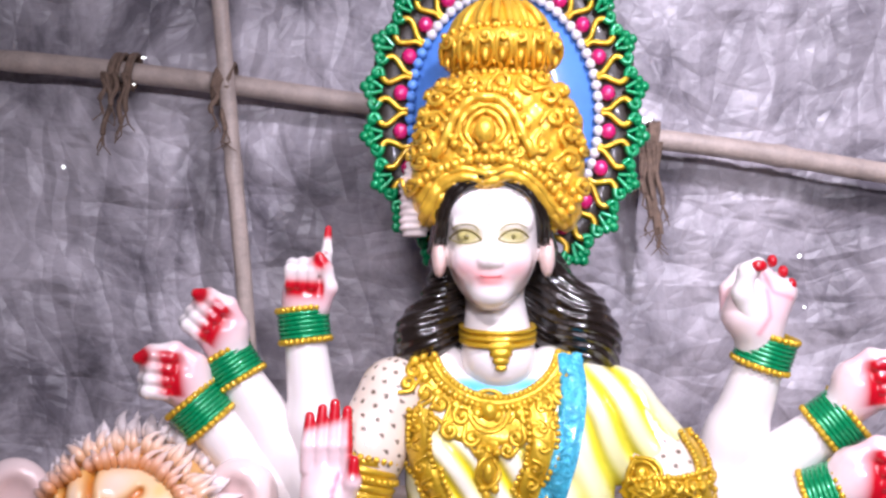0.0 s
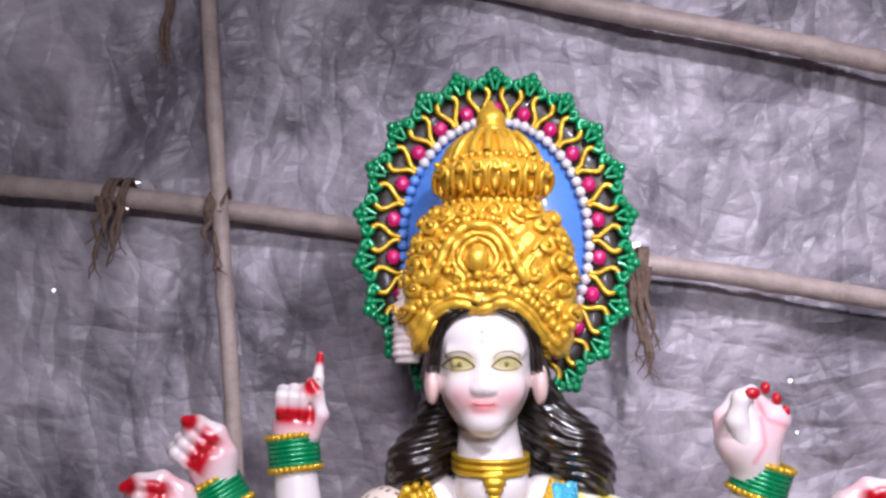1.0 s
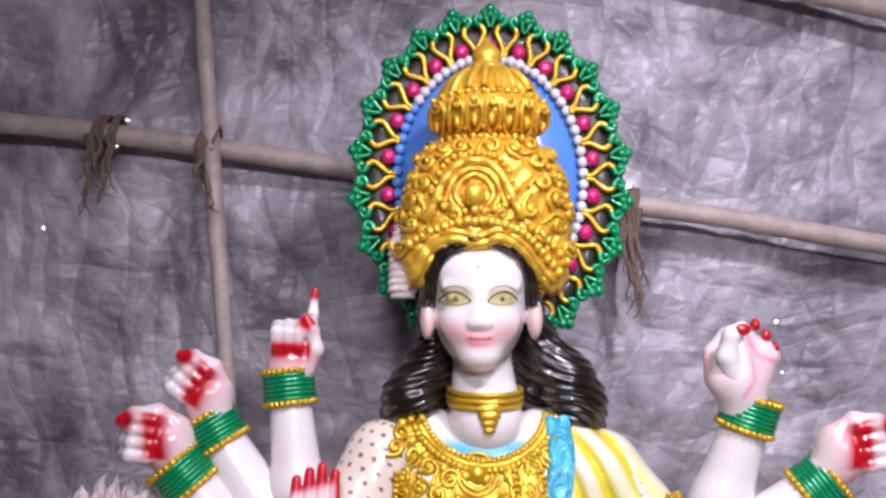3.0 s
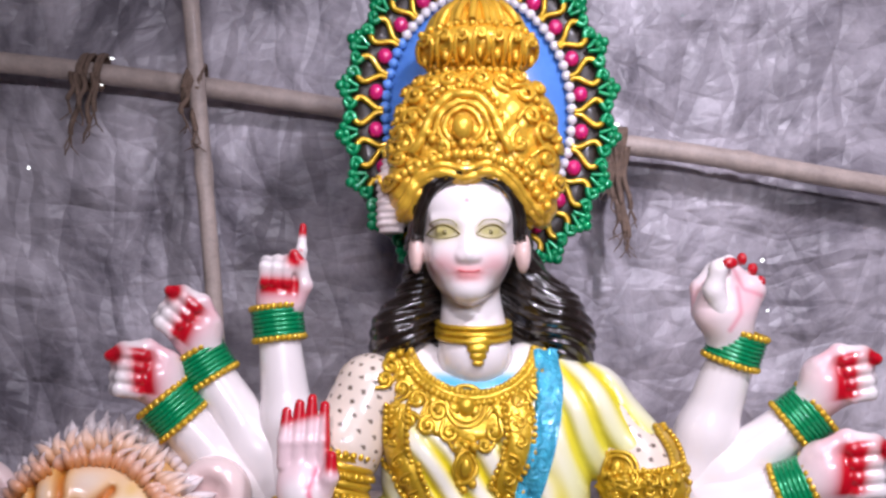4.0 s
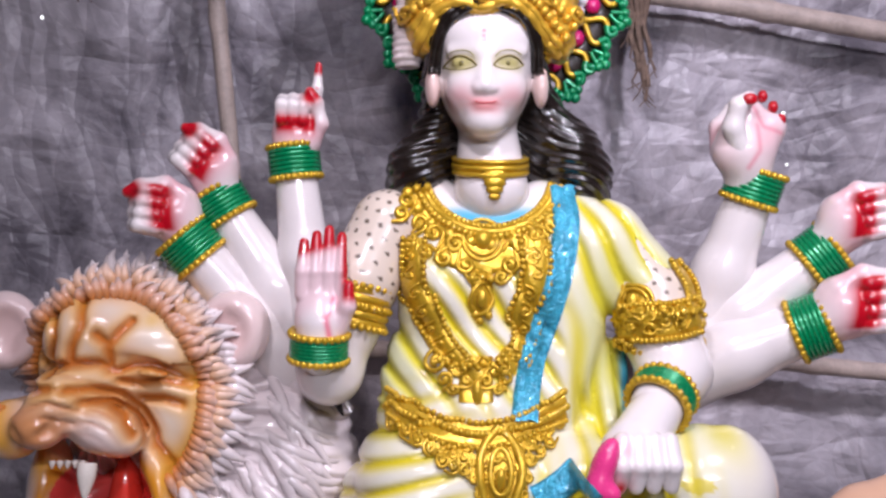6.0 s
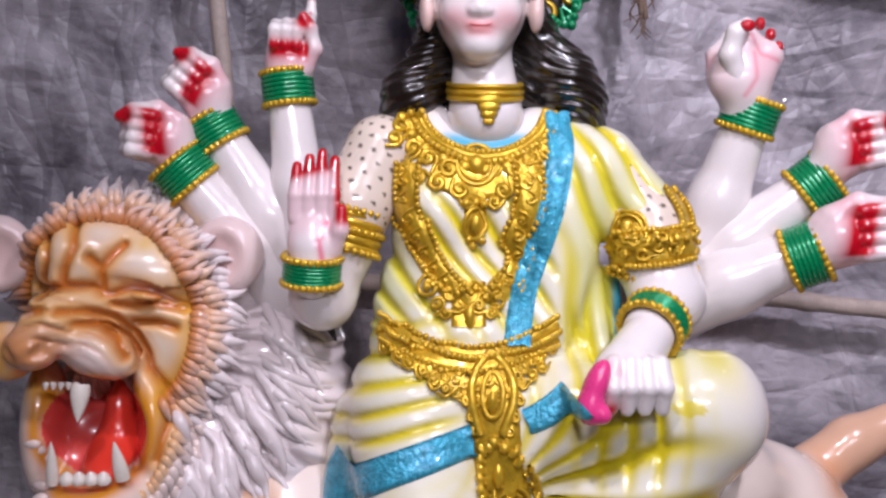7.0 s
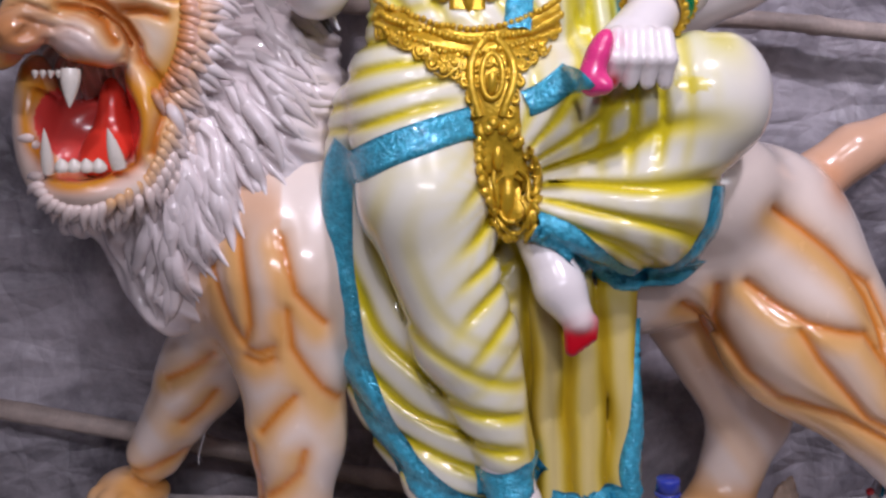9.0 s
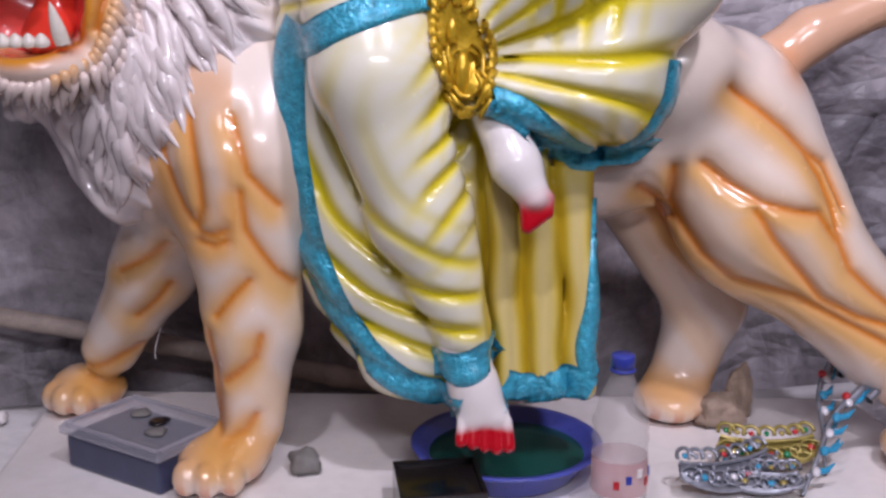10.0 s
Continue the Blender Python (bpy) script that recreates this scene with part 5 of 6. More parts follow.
def lock(x, z, th, length, r):
    """A thin lock that lies on the mane."""
    bend = rng.uniform(-0.5, 0.5)
    pts = []
    for q in np.linspace(0, 1, 9):
        a = th + bend * (q - 0.3)
        pts.append(beast.on(x + np.cos(a) * length * q, z + np.sin(a) * length * q, -0.0015 + 0.0025 * np.sin(3 * q), 1.53, -0.3))
    end = beast.tree.ray_cast(Vector((x + np.cos(th) * length, 0.5, z + np.sin(th) * length)), Vector((0, 1, 0)))
    if end[0] is None or abs(end[0].y - pts[0][1]) > 0.09:
        return
    if end[0].z < 1.065 + 1.25 * (end[0].x + 0.19):
        return
    shade = rng.uniform(0.82, 1.05)
    beast.tube(pts, r * np.array([0.3, 0.8, 1, 1, 0.95, 0.85, 0.65, 0.4, 0.05]), RESIN, 6, A(*MANE) * shade, 0.8)


for ring_i, (rx, rz, count, length, r) in enumerate(((0.120, 0.135, 62, 0.038, 0.0068), (0.132, 0.150, 64, 0.042, 0.0072), (0.146, 0.164, 62, 0.045, 0.0075))):
    for i in range(count):
        th = -0.85 + 4.1 * (i + 0.5 * (ring_i % 2)) / count
        x, z = FX + rx * np.cos(th), 1.30 + rz * np.sin(th)
        if x < -0.64 or (th < -0.9 and ring_i == 2):
            continue
        tuft(x, z, th + rng.uniform(-0.2, 0.2), length * rng.uniform(0.8, 1.2), r * rng.uniform(0.8, 1.2), 1.53 + 0.02 * ring_i, 0.012, MANE,
             (0.64, 0.22, 0.03) if ring_i == 0 else ((0.72, 0.38, 0.17) if ring_i == 1 else MANE), 0.01)
for i in range(620):  # fine locks lying on the neck and chest
    x = rng.uniform(-0.46, -0.12)
    z = rng.uniform(0.90, 1.40)
    if np.hypot((x + 0.44) / 0.19, (z - 1.30) / 0.20) < 1 or np.hypot((x + 0.30) / 0.19, (z - 1.13) / 0.27) > 1 or (x < -0.36 and z > 1.02):
        continue
    th = -1.15 + 0.9 * (x + 0.30) / 0.18 + 0.5 * (z - 1.1)
    if z - 0.09 < 1.17 + 1.7 * (x + 0.09):
        continue
    lock(x, z, th + rng.uniform(-0.2, 0.2), rng.uniform(0.08, 0.16), rng.uniform(0.0065, 0.0125))
beard = smooth_line([(-0.332, 1.225), (-0.338, 1.165), (-0.352, 1.115), (-0.380, 1.072), (-0.425, 1.046), (-0.475, 1.048), (-0.512, 1.082), (-0.535, 1.13)], 34)
slope = np.gradient(beard, axis=0)
for col_i in range(3):  # short beard round the jaw
    for i in range(34 if col_i == 0 else 25):
        out = np.arctan2(slope[i, 0], -slope[i, 1]) + np.pi
        away = out if np.cos(out) * (beard[i, 0] + 0.44) + np.sin(out) * (beard[i, 1] - 1.15) > 0 else out + np.pi
        px, pz = beard[i] + 0.013 * (col_i - 0.6) * A(np.cos(away), np.sin(away))
        tuft(px, pz, away - 0.75 + rng.uniform(-0.2, 0.2), rng.uniform(0.022, 0.034), 0.0072, 1.50, 0.004, MANE, (0.74, 0.42, 0.18) if col_i == 0 and i < 18 else (0.76, 0.62, 0.56), 0.008)
for ex, tilt in ((-0.285, 1), (-0.600, -1)):
    v, f, c = sculpt([ell((ex, 1.512, 1.390), (0.052, 0.032, 0.055), k=0.02, col=(0.76, 0.62, 0.6)), cut(ell((ex - 0.012 * tilt, 1.478, 1.387), (0.036, 0.024, 0.039), k=0.012, col=(0.72, 0.40, 0.36)))], 0.0035)
    beast.add(v, f, RESIN, c)
lion = beast.finish("lion_statue", (0.05, 1.62, 0.47))
tagged(lion, "glossy white and orange roaring lion statue standing on the table", "statue")


# ---- the place ----
TABLE_Z = 0.47


def part(name, bm, mat, parent=None, label="", smooth=False):
    me = bpy.data.meshes.new(name)
    bm.to_mesh(me)
    bm.free()
    for m in (mat if isinstance(mat, (list, tuple)) else [mat]):
        me.materials.append(m)
    if smooth:
        me.polygons.foreach_set("use_smooth", [True] * len(me.polygons))
    ob = new(name, me)
    ob.parent = parent
    if label:
        tagged(ob, label)
    return ob


def box(bm, lo, hi, bevel=0.0):
    made = bmesh.ops.create_cube(bm, size=1)["verts"]
    for w in made:
        w.co = Vector([(lo[i] + hi[i]) / 2 + w.co[i] * (hi[i] - lo[i]) for i in range(3)])
    if bevel:
        edges = list({e for w in made for e in w.link_edges})
        bmesh.ops.bevel(bm, geom=edges, offset=bevel, segments=2, affect="EDGES", profile=0.6)
    return bm


def tarp_material():
    """Plastic sheet: smoky pale and dark patches in the colour, long creases and fine crumple."""
    m = material("grey_tarpaulin", (0.30, 0.28, 0.31), 0.40, 0.0, 0.0, 0.2, 6, 0.0)
    n, l = m.node_tree.nodes, m.node_tree.links
    b = n["Principled BSDF"]
    co = n.new("ShaderNodeTexCoord")
    heights = []
    warp = n.new("ShaderNodeTexNoise")
    warp.inputs["Scale"].default_value = 2.2
    warp.inputs["Detail"].default_value = 3
    l.new(co.outputs["Object"], warp.inputs["Vector"])
    bent = n.new("ShaderNodeVectorMath")
    bent.operation = "MULTIPLY_ADD"
    bent.inputs[1].default_value = (0.16, 0.10, 0.16)
    l.new(warp.outputs["Color"], bent.inputs[0])
    l.new(co.outputs["Object"], bent.inputs[2])
    for scale, amount, squash, turn, power in ((3.6, 0.055, (1.0, 1.0, 0.45), 0.7, 0.9), (7.5, 0.036, (0.35, 1.0, 1.1), -0.6, 0.9), (15.0, 0.018, (1.0, 1.0, 0.45), 0.9, 0.9), (34.0, 0.006, (0.6, 1.0, 1.0), -0.3, 0.8)):
        mp = n.new("ShaderNodeMapping")
        mp.inputs["Scale"].default_value = squash
        mp.inputs["Rotation"].default_value = (0, turn, 0)
        t = n.new("ShaderNodeTexVoronoi")
        t.feature = "DISTANCE_TO_EDGE"
        t.inputs["Scale"].default_value = scale
        l.new(bent.outputs[0], mp.inputs[0])
        l.new(mp.outputs[0], t.inputs["Vector"])
        bp = n.new("ShaderNodeBump")
        bp.inputs["Strength"].default_value = power
        bp.inputs["Distance"].default_value = amount
        l.new(t.outputs["Distance"], bp.inputs["Height"])
        if heights:
            l.new(heights[-1].outputs[0], bp.inputs["Normal"])
        heights.append(bp)
    l.new(heights[-1].outputs[0], b.inputs["Normal"])
    mottle = n.new("ShaderNodeTexNoise")
    mottle.inputs["Scale"].default_value = 3.6
    mottle.inputs["Detail"].default_value = 7
    mottle.inputs["Roughness"].default_value = 0.68
    mottle.inputs["Distortion"].default_value = 0.5
    l.new(co.outputs["Object"], mottle.inputs["Vector"])
    ramp = n.new("ShaderNodeValToRGB")
    ramp.color_ramp.elements[0].position, ramp.color_ramp.elements[1].position = 0.36, 0.68
    ramp.color_ramp.elements[0].color = (0.15, 0.138, 0.16, 1)
    ramp.color_ramp.elements[1].color = (0.70, 0.655, 0.705, 1)
    l.new(mottle.outputs[0], ramp.inputs[0])
    l.new(ramp.outputs[0], b.inputs["Base Color"])
    return m


TARP = tarp_material()
GROUND = material("packed_earth", (0.16, 0.12, 0.09), 0.9, 0, 0, 0.3, 6, 0.6, 60)
SHEET = material("white_board", (0.86, 0.82, 0.81), 0.55, 0, 0, 0.1, 9, 0.1, 50)
BAMBOO = material("dry_bamboo", (0.50, 0.41, 0.36), 0.5, 0, 0.1, 0.3, 25, 0.3, 90)
ROPE = material("brown_rope", (0.22, 0.15, 0.11), 0.85, 0, 0, 0.4, 90, 0.8, 300)


def tarp_y(z):
    return 2.06 - 0.12 * (z - 0.5)


def tarp_wall(name, x0, x1, z0, z1, nx, nz, place):
    v = []
    for j in range(nz + 1):
        for i in range(nx + 1):
            x, z = x0 + (x1 - x0) * i / nx, z0 + (z1 - z0) * j / nz
            q = Vector((x * 2.3, z * 2.3, 0.4))
            e = 0.026 * noise.noise(q) + 0.010 * noise.ridged_multi_fractal(q * 1.5 + Vector((x * 1.3 + z, 0, 2)), 0.9, 2.1, 5, 1.0, 2.0)
            e += 0.012 * math.sin(5 * x + 3 * z + 2 * math.sin(2.1 * z))
            v.append(place(x, z, e))
    f = [(j * (nx + 1) + i, j * (nx + 1) + i + 1, (j + 1) * (nx + 1) + i + 1, (j + 1) * (nx + 1) + i) for j in range(nz) for i in range(nx)]
    me = bpy.data.meshes.new(name)
    me.from_pydata(v, [], f)
    me.materials.append(TARP)
    me.polygons.foreach_set("use_smooth", [True] * len(f))
    ob = new(name, me)
    md = ob.modifiers.new("thickness", "SOLIDIFY")
    md.thickness = 0.002
    return tagged(ob, "crumpled grey plastic tarpaulin sheet hung as a wall", "tarpaulin", kind="structure")


tarp_wall("wall_north", -2.4, 2.4, 0.0, 3.25, 300, 210, lambda x, z, e: (x, tarp_y(z) + e, z))
tarp_wall("wall_south", -2.4, 2.4, 0.0, 3.25, 40, 30, lambda x, z, e: (x, -1.9 + e, z))
tarp_wall("wall_west", -1.95, 2.2, 0.0, 3.25, 40, 30, lambda y, z, e: (-2.35 + e, y, z))
tarp_wall("wall_east", -1.95, 2.2, 0.0, 3.25, 40, 30, lambda y, z, e: (2.35 + e, y, z))
tagged(tarp_wall("ceiling", -2.4, 2.4, -1.95, 2.2, 40, 40, lambda x, y, e: (x, y, 3.22 + e)), "sagging grey tarpaulin roof sheet", "ceiling")
bm = bmesh.new()
box(bm, (-6, -6, -0.2), (6, 6, 0.0))
tagged(part("ground", bm, GROUND), "bare packed earth ground under the tent", "ground", kind="structure")


# ---- poles, ropes and holes of the tent ----
def bamboo(points, r, label="dry bamboo pole tied to the tent frame", step=0.33):
    pts = smooth_line(points, 90)
    rr = np.full(90, r)
    seg = np.cumsum(np.r_[0, np.linalg.norm(np.diff(pts, axis=0), axis=1)])
    for k in np.arange(0.12, seg[-1], step):
        rr += r * 0.2 * np.exp(-((seg - k) / 0.011) ** 2)
    pts[:, 2] += 0.004 * np.sin(seg * 7)
    fig = Figure()
    fig.tube(pts, rr, BAMBOO, 12)
    return tagged(fig.finish("bamboo_pole", pts[0]), label, "pole", group="bamboo poles of the tent")


bamboo([(-1.5, 1.83, 2.155), (-0.768, 1.835, 2.099), (-0.393, 1.84, 2.052), (0.371, 1.84, 1.955), (0.80, 1.84, 1.895), (1.7, 1.84, 1.78)], 0.0185, "long sloping dry bamboo pole across the tent wall")
bamboo([(-0.457, 1.815, 3.0), (-0.409, 1.80, 2.449), (-0.360, 1.80, 1.923), (-0.338, 1.83, 1.651), (-0.325, 1.88, 1.3), (-0.30, 1.95, 0.5), (-0.29, 1.99, 0.0)], 0.0145, "thin upright bamboo pole lashed to the cross pole")
bamboo([(-0.4, 1.80, 2.56), (0.237, 1.80, 2.437), (0.815, 1.80, 2.317), (1.7, 1.80, 2.14)], 0.0205, "thick sloping bamboo pole near the tent roof")
bamboo([(-1.4, 1.92, 1.37), (-0.149, 1.92, 1.335), (0.524, 1.92, 1.311), (0.872, 1.92, 1.286), (1.7, 1.92, 1.24)], 0.016, "thin grey bamboo pole low on the tent wall")
bamboo([(-1.5, 1.97, 0.76), (-0.757, 1.97, 0.60), (-0.167, 1.97, 0.47), (0.5, 1.97, 0.36)], 0.019, "sloping bamboo pole behind the table")


def wrap(name, c, r, turns, tails, label):
    """Rope wound round a crossing, with loose ends."""
    rs = random.Random(int(abs(c[0]) * 1000))
    fig = Figure()
    for k in range(turns):
        tilt = rs.uniform(-0.7, 0.7)
        o = rs.uniform(-0.018, 0.018)
        th = np.linspace(0, 2 * np.pi, 24, endpoint=False)
        p = np.stack([c[0] + o + 0.25 * r * np.sin(th + tilt), c[1] - r * 1.1 * np.cos(th), c[2] + r * 1.15 * np.sin(th)], 1)
        fig.tube(p, 0.0042, ROPE, 6, closed=True)
    for dx, length in tails:
        q = np.linspace(0, 1, 14)
        wob = rs.uniform(0.0015, 0.0045)
        p = np.stack([c[0] + dx + wob * np.sin(q * 7 + dx * 90), c[1] - 0.035 + 0.01 * np.sin(q * 5), c[2] - 0.01 - length * q], 1)
        fig.tube(p, 0.0048, ROPE, 6)
        for s in range(3):
            e = p[-1]
            fig.tube([e, e + A(rs.uniform(-0.012, 0.012), 0, -0.02), e + A(rs.uniform(-0.02, 0.02), 0, -0.035)], [0.0018, 0.0014, 0.0008], ROPE, 4)
    return tagged(fig.finish(name, c), label, "rope", group="rope lashings")


wrap("rope_knot", (-0.555, 1.835, 2.075), 0.026, 7, [(-0.02, 0.11), (-0.01, 0.06), (0.012, 0.07), (-0.028, 0.05), (0.004, 0.09)], "brown jute rope knot with loose ends on a bamboo pole")
wrap("rope_knot", (-0.380, 1.82, 2.05), 0.030, 8, [(-0.01, 0.05), (0.008, 0.08)], "brown jute rope lashing at the crossing of two poles")
wrap("rope_knot", (0.355, 1.838, 1.955), 0.026, 6, [(-0.012, 0.09), (-0.004, 0.13), (0.003, 0.15), (0.009, 0.16), (0.014, 0.11), (-0.016, 0.06), (0.0, 0.10)], "brown jute rope knot hanging in a long frayed tail")
wrap("rope_end", (-0.478, 1.83, 2.47), 0.012, 3, [(-0.004, 0.12), (0.004, 0.13)], "loose brown rope end hanging down the tent wall")

GLOW = bpy.data.materials.new("daylight")
GLOW.use_nodes = True
gb = GLOW.node_tree.nodes["Principled BSDF"]
gb.inputs["Emission Color"].default_value = (0.95, 0.97, 1.0, 1)
gb.inputs["Emission Strength"].default_value = 1.6


def pinhole(x, z, w, h):
    """Daylight in a small tear of the sheet."""
    rs = random.Random(int(1000 * abs(x + z)))
    y = tarp_y(z) - 0.026
    ring_pts = [(x + w * rs.uniform(0.7, 1.1) * math.cos(a), z + h * rs.uniform(0.7, 1.1) * math.sin(a)) for a in np.linspace(0, 6.283, 9)[:-1]]
    bm = bmesh.new()
    fr = [bm.verts.new((px - x, 0, pz - z)) for px, pz in ring_pts]
    bk = [bm.verts.new((px - x, 0.004, pz - z)) for px, pz in ring_pts]
    bm.faces.new(fr)
    for i in range(8):
        bm.faces.new((fr[i], bk[i], bk[(i + 1) % 8], fr[(i + 1) % 8]))
    ob = part("tarp_hole", bm, GLOW)
    ob.location = (x, y, z)
    return tagged(ob, "small bright tear in the tarpaulin with daylight behind", "hole", group="tears in the tarpaulin")


for x, z, w, h in ((-0.67, 1.912, 0.0035, 0.005), (-0.528, 2.103, 0.007, 0.0025), (-0.545, 2.058, 0.004, 0.004), (0.634, 1.756, 0.0045, 0.005), (0.644, 1.665, 0.003, 0.0035),
                   (0.360, 1.995, 0.016, 0.007), (0.567, 1.438, 0.006, 0.004), (0.88, 1.258, 0.03, 0.007)):
    pinhole(x, z, 0.75 * w, 0.75 * h)

# ---- table and what lies on it ----
PLASTIC = material("dark_blue_plastic", (0.05, 0.06, 0.12), 0.35, 0, 0.2, 0.2, 30)
BASIN = material("blue_plastic", (0.07, 0.09, 0.42), 0.3, 0, 0.3, 0.15, 30)
PAINT = material("green_paint_liquid", (0.006, 0.07, 0.055), 0.18, 0, 0.4, 0.25, 12)
CLAY = material("dry_clay", (0.36, 0.27, 0.21), 0.85, 0, 0, 0.3, 40, 0.6, 120)
STONE = material("grey_putty", (0.20, 0.19, 0.18), 0.8, 0, 0, 0.3, 40, 0.5, 120)
DARK = material("black_lacquer", (0.008, 0.006, 0.007), 0.2, 0, 0.5, 0.2, 30)
WOODRIM = material("worn_brown_rim", (0.12, 0.07, 0.05), 0.5, 0, 0, 0.3, 60)
CAP = material("blue_cap", (0.03, 0.05, 0.36), 0.35, 0, 0.2, 0.1, 30)
PVC = material("white_pipe", (0.66, 0.64, 0.66), 0.4, 0, 0.1, 0.12, 14)
BRASS = material("old_gold_plate", (0.42, 0.34, 0.10), 0.35, 0.5, 0.2, 0.3, 60)
SILVER = material("dull_silver", (0.34, 0.36, 0.42), 0.32, 0.6, 0.2, 0.3, 60)
TURQ = material("turquoise_stone", (0.03, 0.30, 0.52), 0.25, 0, 0.5, 0.1, 60)
EMERALD = material("green_stone", (0.0, 0.20, 0.07), 0.2, 0, 0.5, 0.1, 60)


def clear(name, tint, rough=0.08, alpha=0.35):
    m = bpy.data.materials.new(name)
    m.use_nodes = True
    b = m.node_tree.nodes["Principled BSDF"]
    b.inputs["Base Color"].default_value = (*tint, 1)
    b.inputs["Roughness"].default_value = rough
    b.inputs["Alpha"].default_value = alpha
    return m


CLEAR = clear("clear_plastic", (0.62, 0.58, 0.58), 0.08, 0.26)
LABEL = clear("pink_label", (0.66, 0.36, 0.38), 0.4, 0.5)
LID = clear("frosted_lid", (0.50, 0.50, 0.58), 0.22, 0.42)

table = tagged(new("table"), "low table with a white board top carrying the lion statue", "table")
table.location = (0.08, 1.58, 0)
bm = bmesh.new()
box(bm, (-0.66, -0.42, TABLE_Z - 0.025), (0.74, 0.31, TABLE_Z), 0.008)
for w in bm.verts:
    if w.co.y > 0 and w.co.x > 0:
        w.co.y -= 0.16
part("table_top", bm, SHEET, table)
for lx in (-0.55, 0.62):
    for ly in (-0.36, 0.22):
        bm = bmesh.new()
        box(bm, (lx - 0.025, ly - 0.025, 0), (lx + 0.025, ly + 0.025, TABLE_Z - 0.025), 0.003)
        part("leg", bm, BAMBOO, table)
bm = bmesh.new()
bmesh.ops.create_grid(bm, x_segments=40, y_segments=30, size=0.5)
for w in bm.verts:
    w.co.z = 0.006 * noise.noise(w.co * 9) + 0.003 * noise.noise(w.co * 30)
ob = part("white_sheet", bm, material("rough_white_sheet", (0.90, 0.88, 0.88), 0.7, 0, 0, 0.12, 30, 0.5, 60), smooth=True)
ob.location, ob.scale = (-1.07, 1.5, TABLE_Z - 0.034), (1.0, 0.8, 1)
ob.modifiers.new("thickness", "SOLIDIFY").thickness = 0.006
tagged(ob, "rough white sheet spread beside the table", "sheet")
bm = bmesh.new()
box(bm, (-1.55, 1.12, 0), (-0.62, 1.88, TABLE_Z - 0.050), 0.01)
tagged(part("crate", bm, WOODRIM), "plain brown wooden crate under the white sheet", "crate")


def lump(name, c, r, mat, label, cat, seed, cuts=3):
    bm = bmesh.new()
    bmesh.ops.create_icosphere(bm, subdivisions=cuts, radius=1)
    for w in bm.verts:
        q = w.co.copy()
        w.co *= 1 + 0.35 * noise.noise(q * 1.4 + Vector((seed, 0, 0))) + 0.15 * noise.noise(q * 4 + Vector((0, seed, 0)))
        w.co = Vector((w.co.x * r[0], w.co.y * r[1], max(-0.85, w.co.z) * r[2]))
    ob = part(name, bm, mat, smooth=True)
    ob.location = (c[0], c[1], c[2] + 0.85 * r[2])
    return tagged(ob, label, cat)


lump("putty_lump", (-0.124, 1.50, TABLE_Z), (0.025, 0.022, 0.020), STONE, "small grey lump of putty on the white table", "lump", 3)
lump("clay_piece", (0.545, 1.625, TABLE_Z), (0.040, 0.03, 0.030), CLAY, "broken brown piece of dry clay on the table", "clay", 7, 4)
lump("clay_piece", (0.59, 1.66, TABLE_Z), (0.022, 0.022, 0.048), CLAY, "upright brown chunk of broken clay on the table", "clay", 11, 4)
lump("white_crumb", (-0.66, 1.80, TABLE_Z - 0.025), (0.012, 0.012, 0.012), SHEET, "white paper crumb on the sheet", "crumb", 5, 2)

# lidded box
box_ob = tagged(new("storage_box"), "dark blue plastic box with a clear lid beside the paw", "box")
box_ob.matrix_world = pose(-0.362, 1.548, TABLE_Z, 0, 0, -37)
bm = bmesh.new()
box(bm, (-0.098, -0.066, 0), (0.098, 0.066, 0.052), 0.006)
part("body", bm, PLASTIC, box_ob)
bm = bmesh.new()
box(bm, (-0.106, -0.074, 0.052), (0.106, 0.074, 0.066), 0.005)
lid = part("lid", bm, LID, box_ob, "clear frosted lid")
bm = bmesh.new()
for s in (-1, 1):
    box(bm, (-0.100, s * 0.068 - 0.004, 0.066), (0.100, s * 0.068 + 0.004, 0.070), 0.0015)
    box(bm, (s * 0.100 - 0.004, -0.064, 0.066), (s * 0.100 + 0.004, 0.064, 0.0695), 0.0015)
part("rim", bm, LID, lid)
for k, (px, py, mat) in enumerate(((0.02, 0.01, DARK), (-0.03, 0.02, STONE), (0.045, -0.02, STONE))):
    bm = bmesh.new()
    bmesh.ops.create_icosphere(bm, subdivisions=2, radius=0.016)
    for w in bm.verts:
        w.co.z *= 0.25
        w.co *= 1 + 0.4 * noise.noise(w.co * 90 + Vector((k, 0, 0)))
    o = part("scrap", bm, mat, box_ob, smooth=True)
    o.location = (px, py, 0.070)


def lathe(name, profile, mat, parent, n=36, label=""):
    bm = bmesh.new()
    rings = [[bm.verts.new((r * math.cos(2 * math.pi * i / n), r * math.sin(2 * math.pi * i / n), z)) for i in range(n)] for r, z in profile]
    for a, b in zip(rings, rings[1:]):
        for i in range(n):
            bm.faces.new((a[i], a[(i + 1) % n], b[(i + 1) % n], b[i]))
    return part(name, bm, mat, parent, label, True)


basin = tagged(new("basin"), "blue plastic basin half full of dark green paint", "basin")
basin.location = (0.174, 1.485, TABLE_Z)
lathe("bowl", [(0.0, 0.0), (0.095, 0.0), (0.102, 0.004), (0.128, 0.040), (0.140, 0.044), (0.142, 0.047), (0.139, 0.049), (0.126, 0.046), (0.098, 0.007), (0.0, 0.006)], BASIN, basin, 48)
lathe("paint", [(0.0, 0.0305), (0.115, 0.0300)], PAINT, basin, 48, "dark green liquid paint")

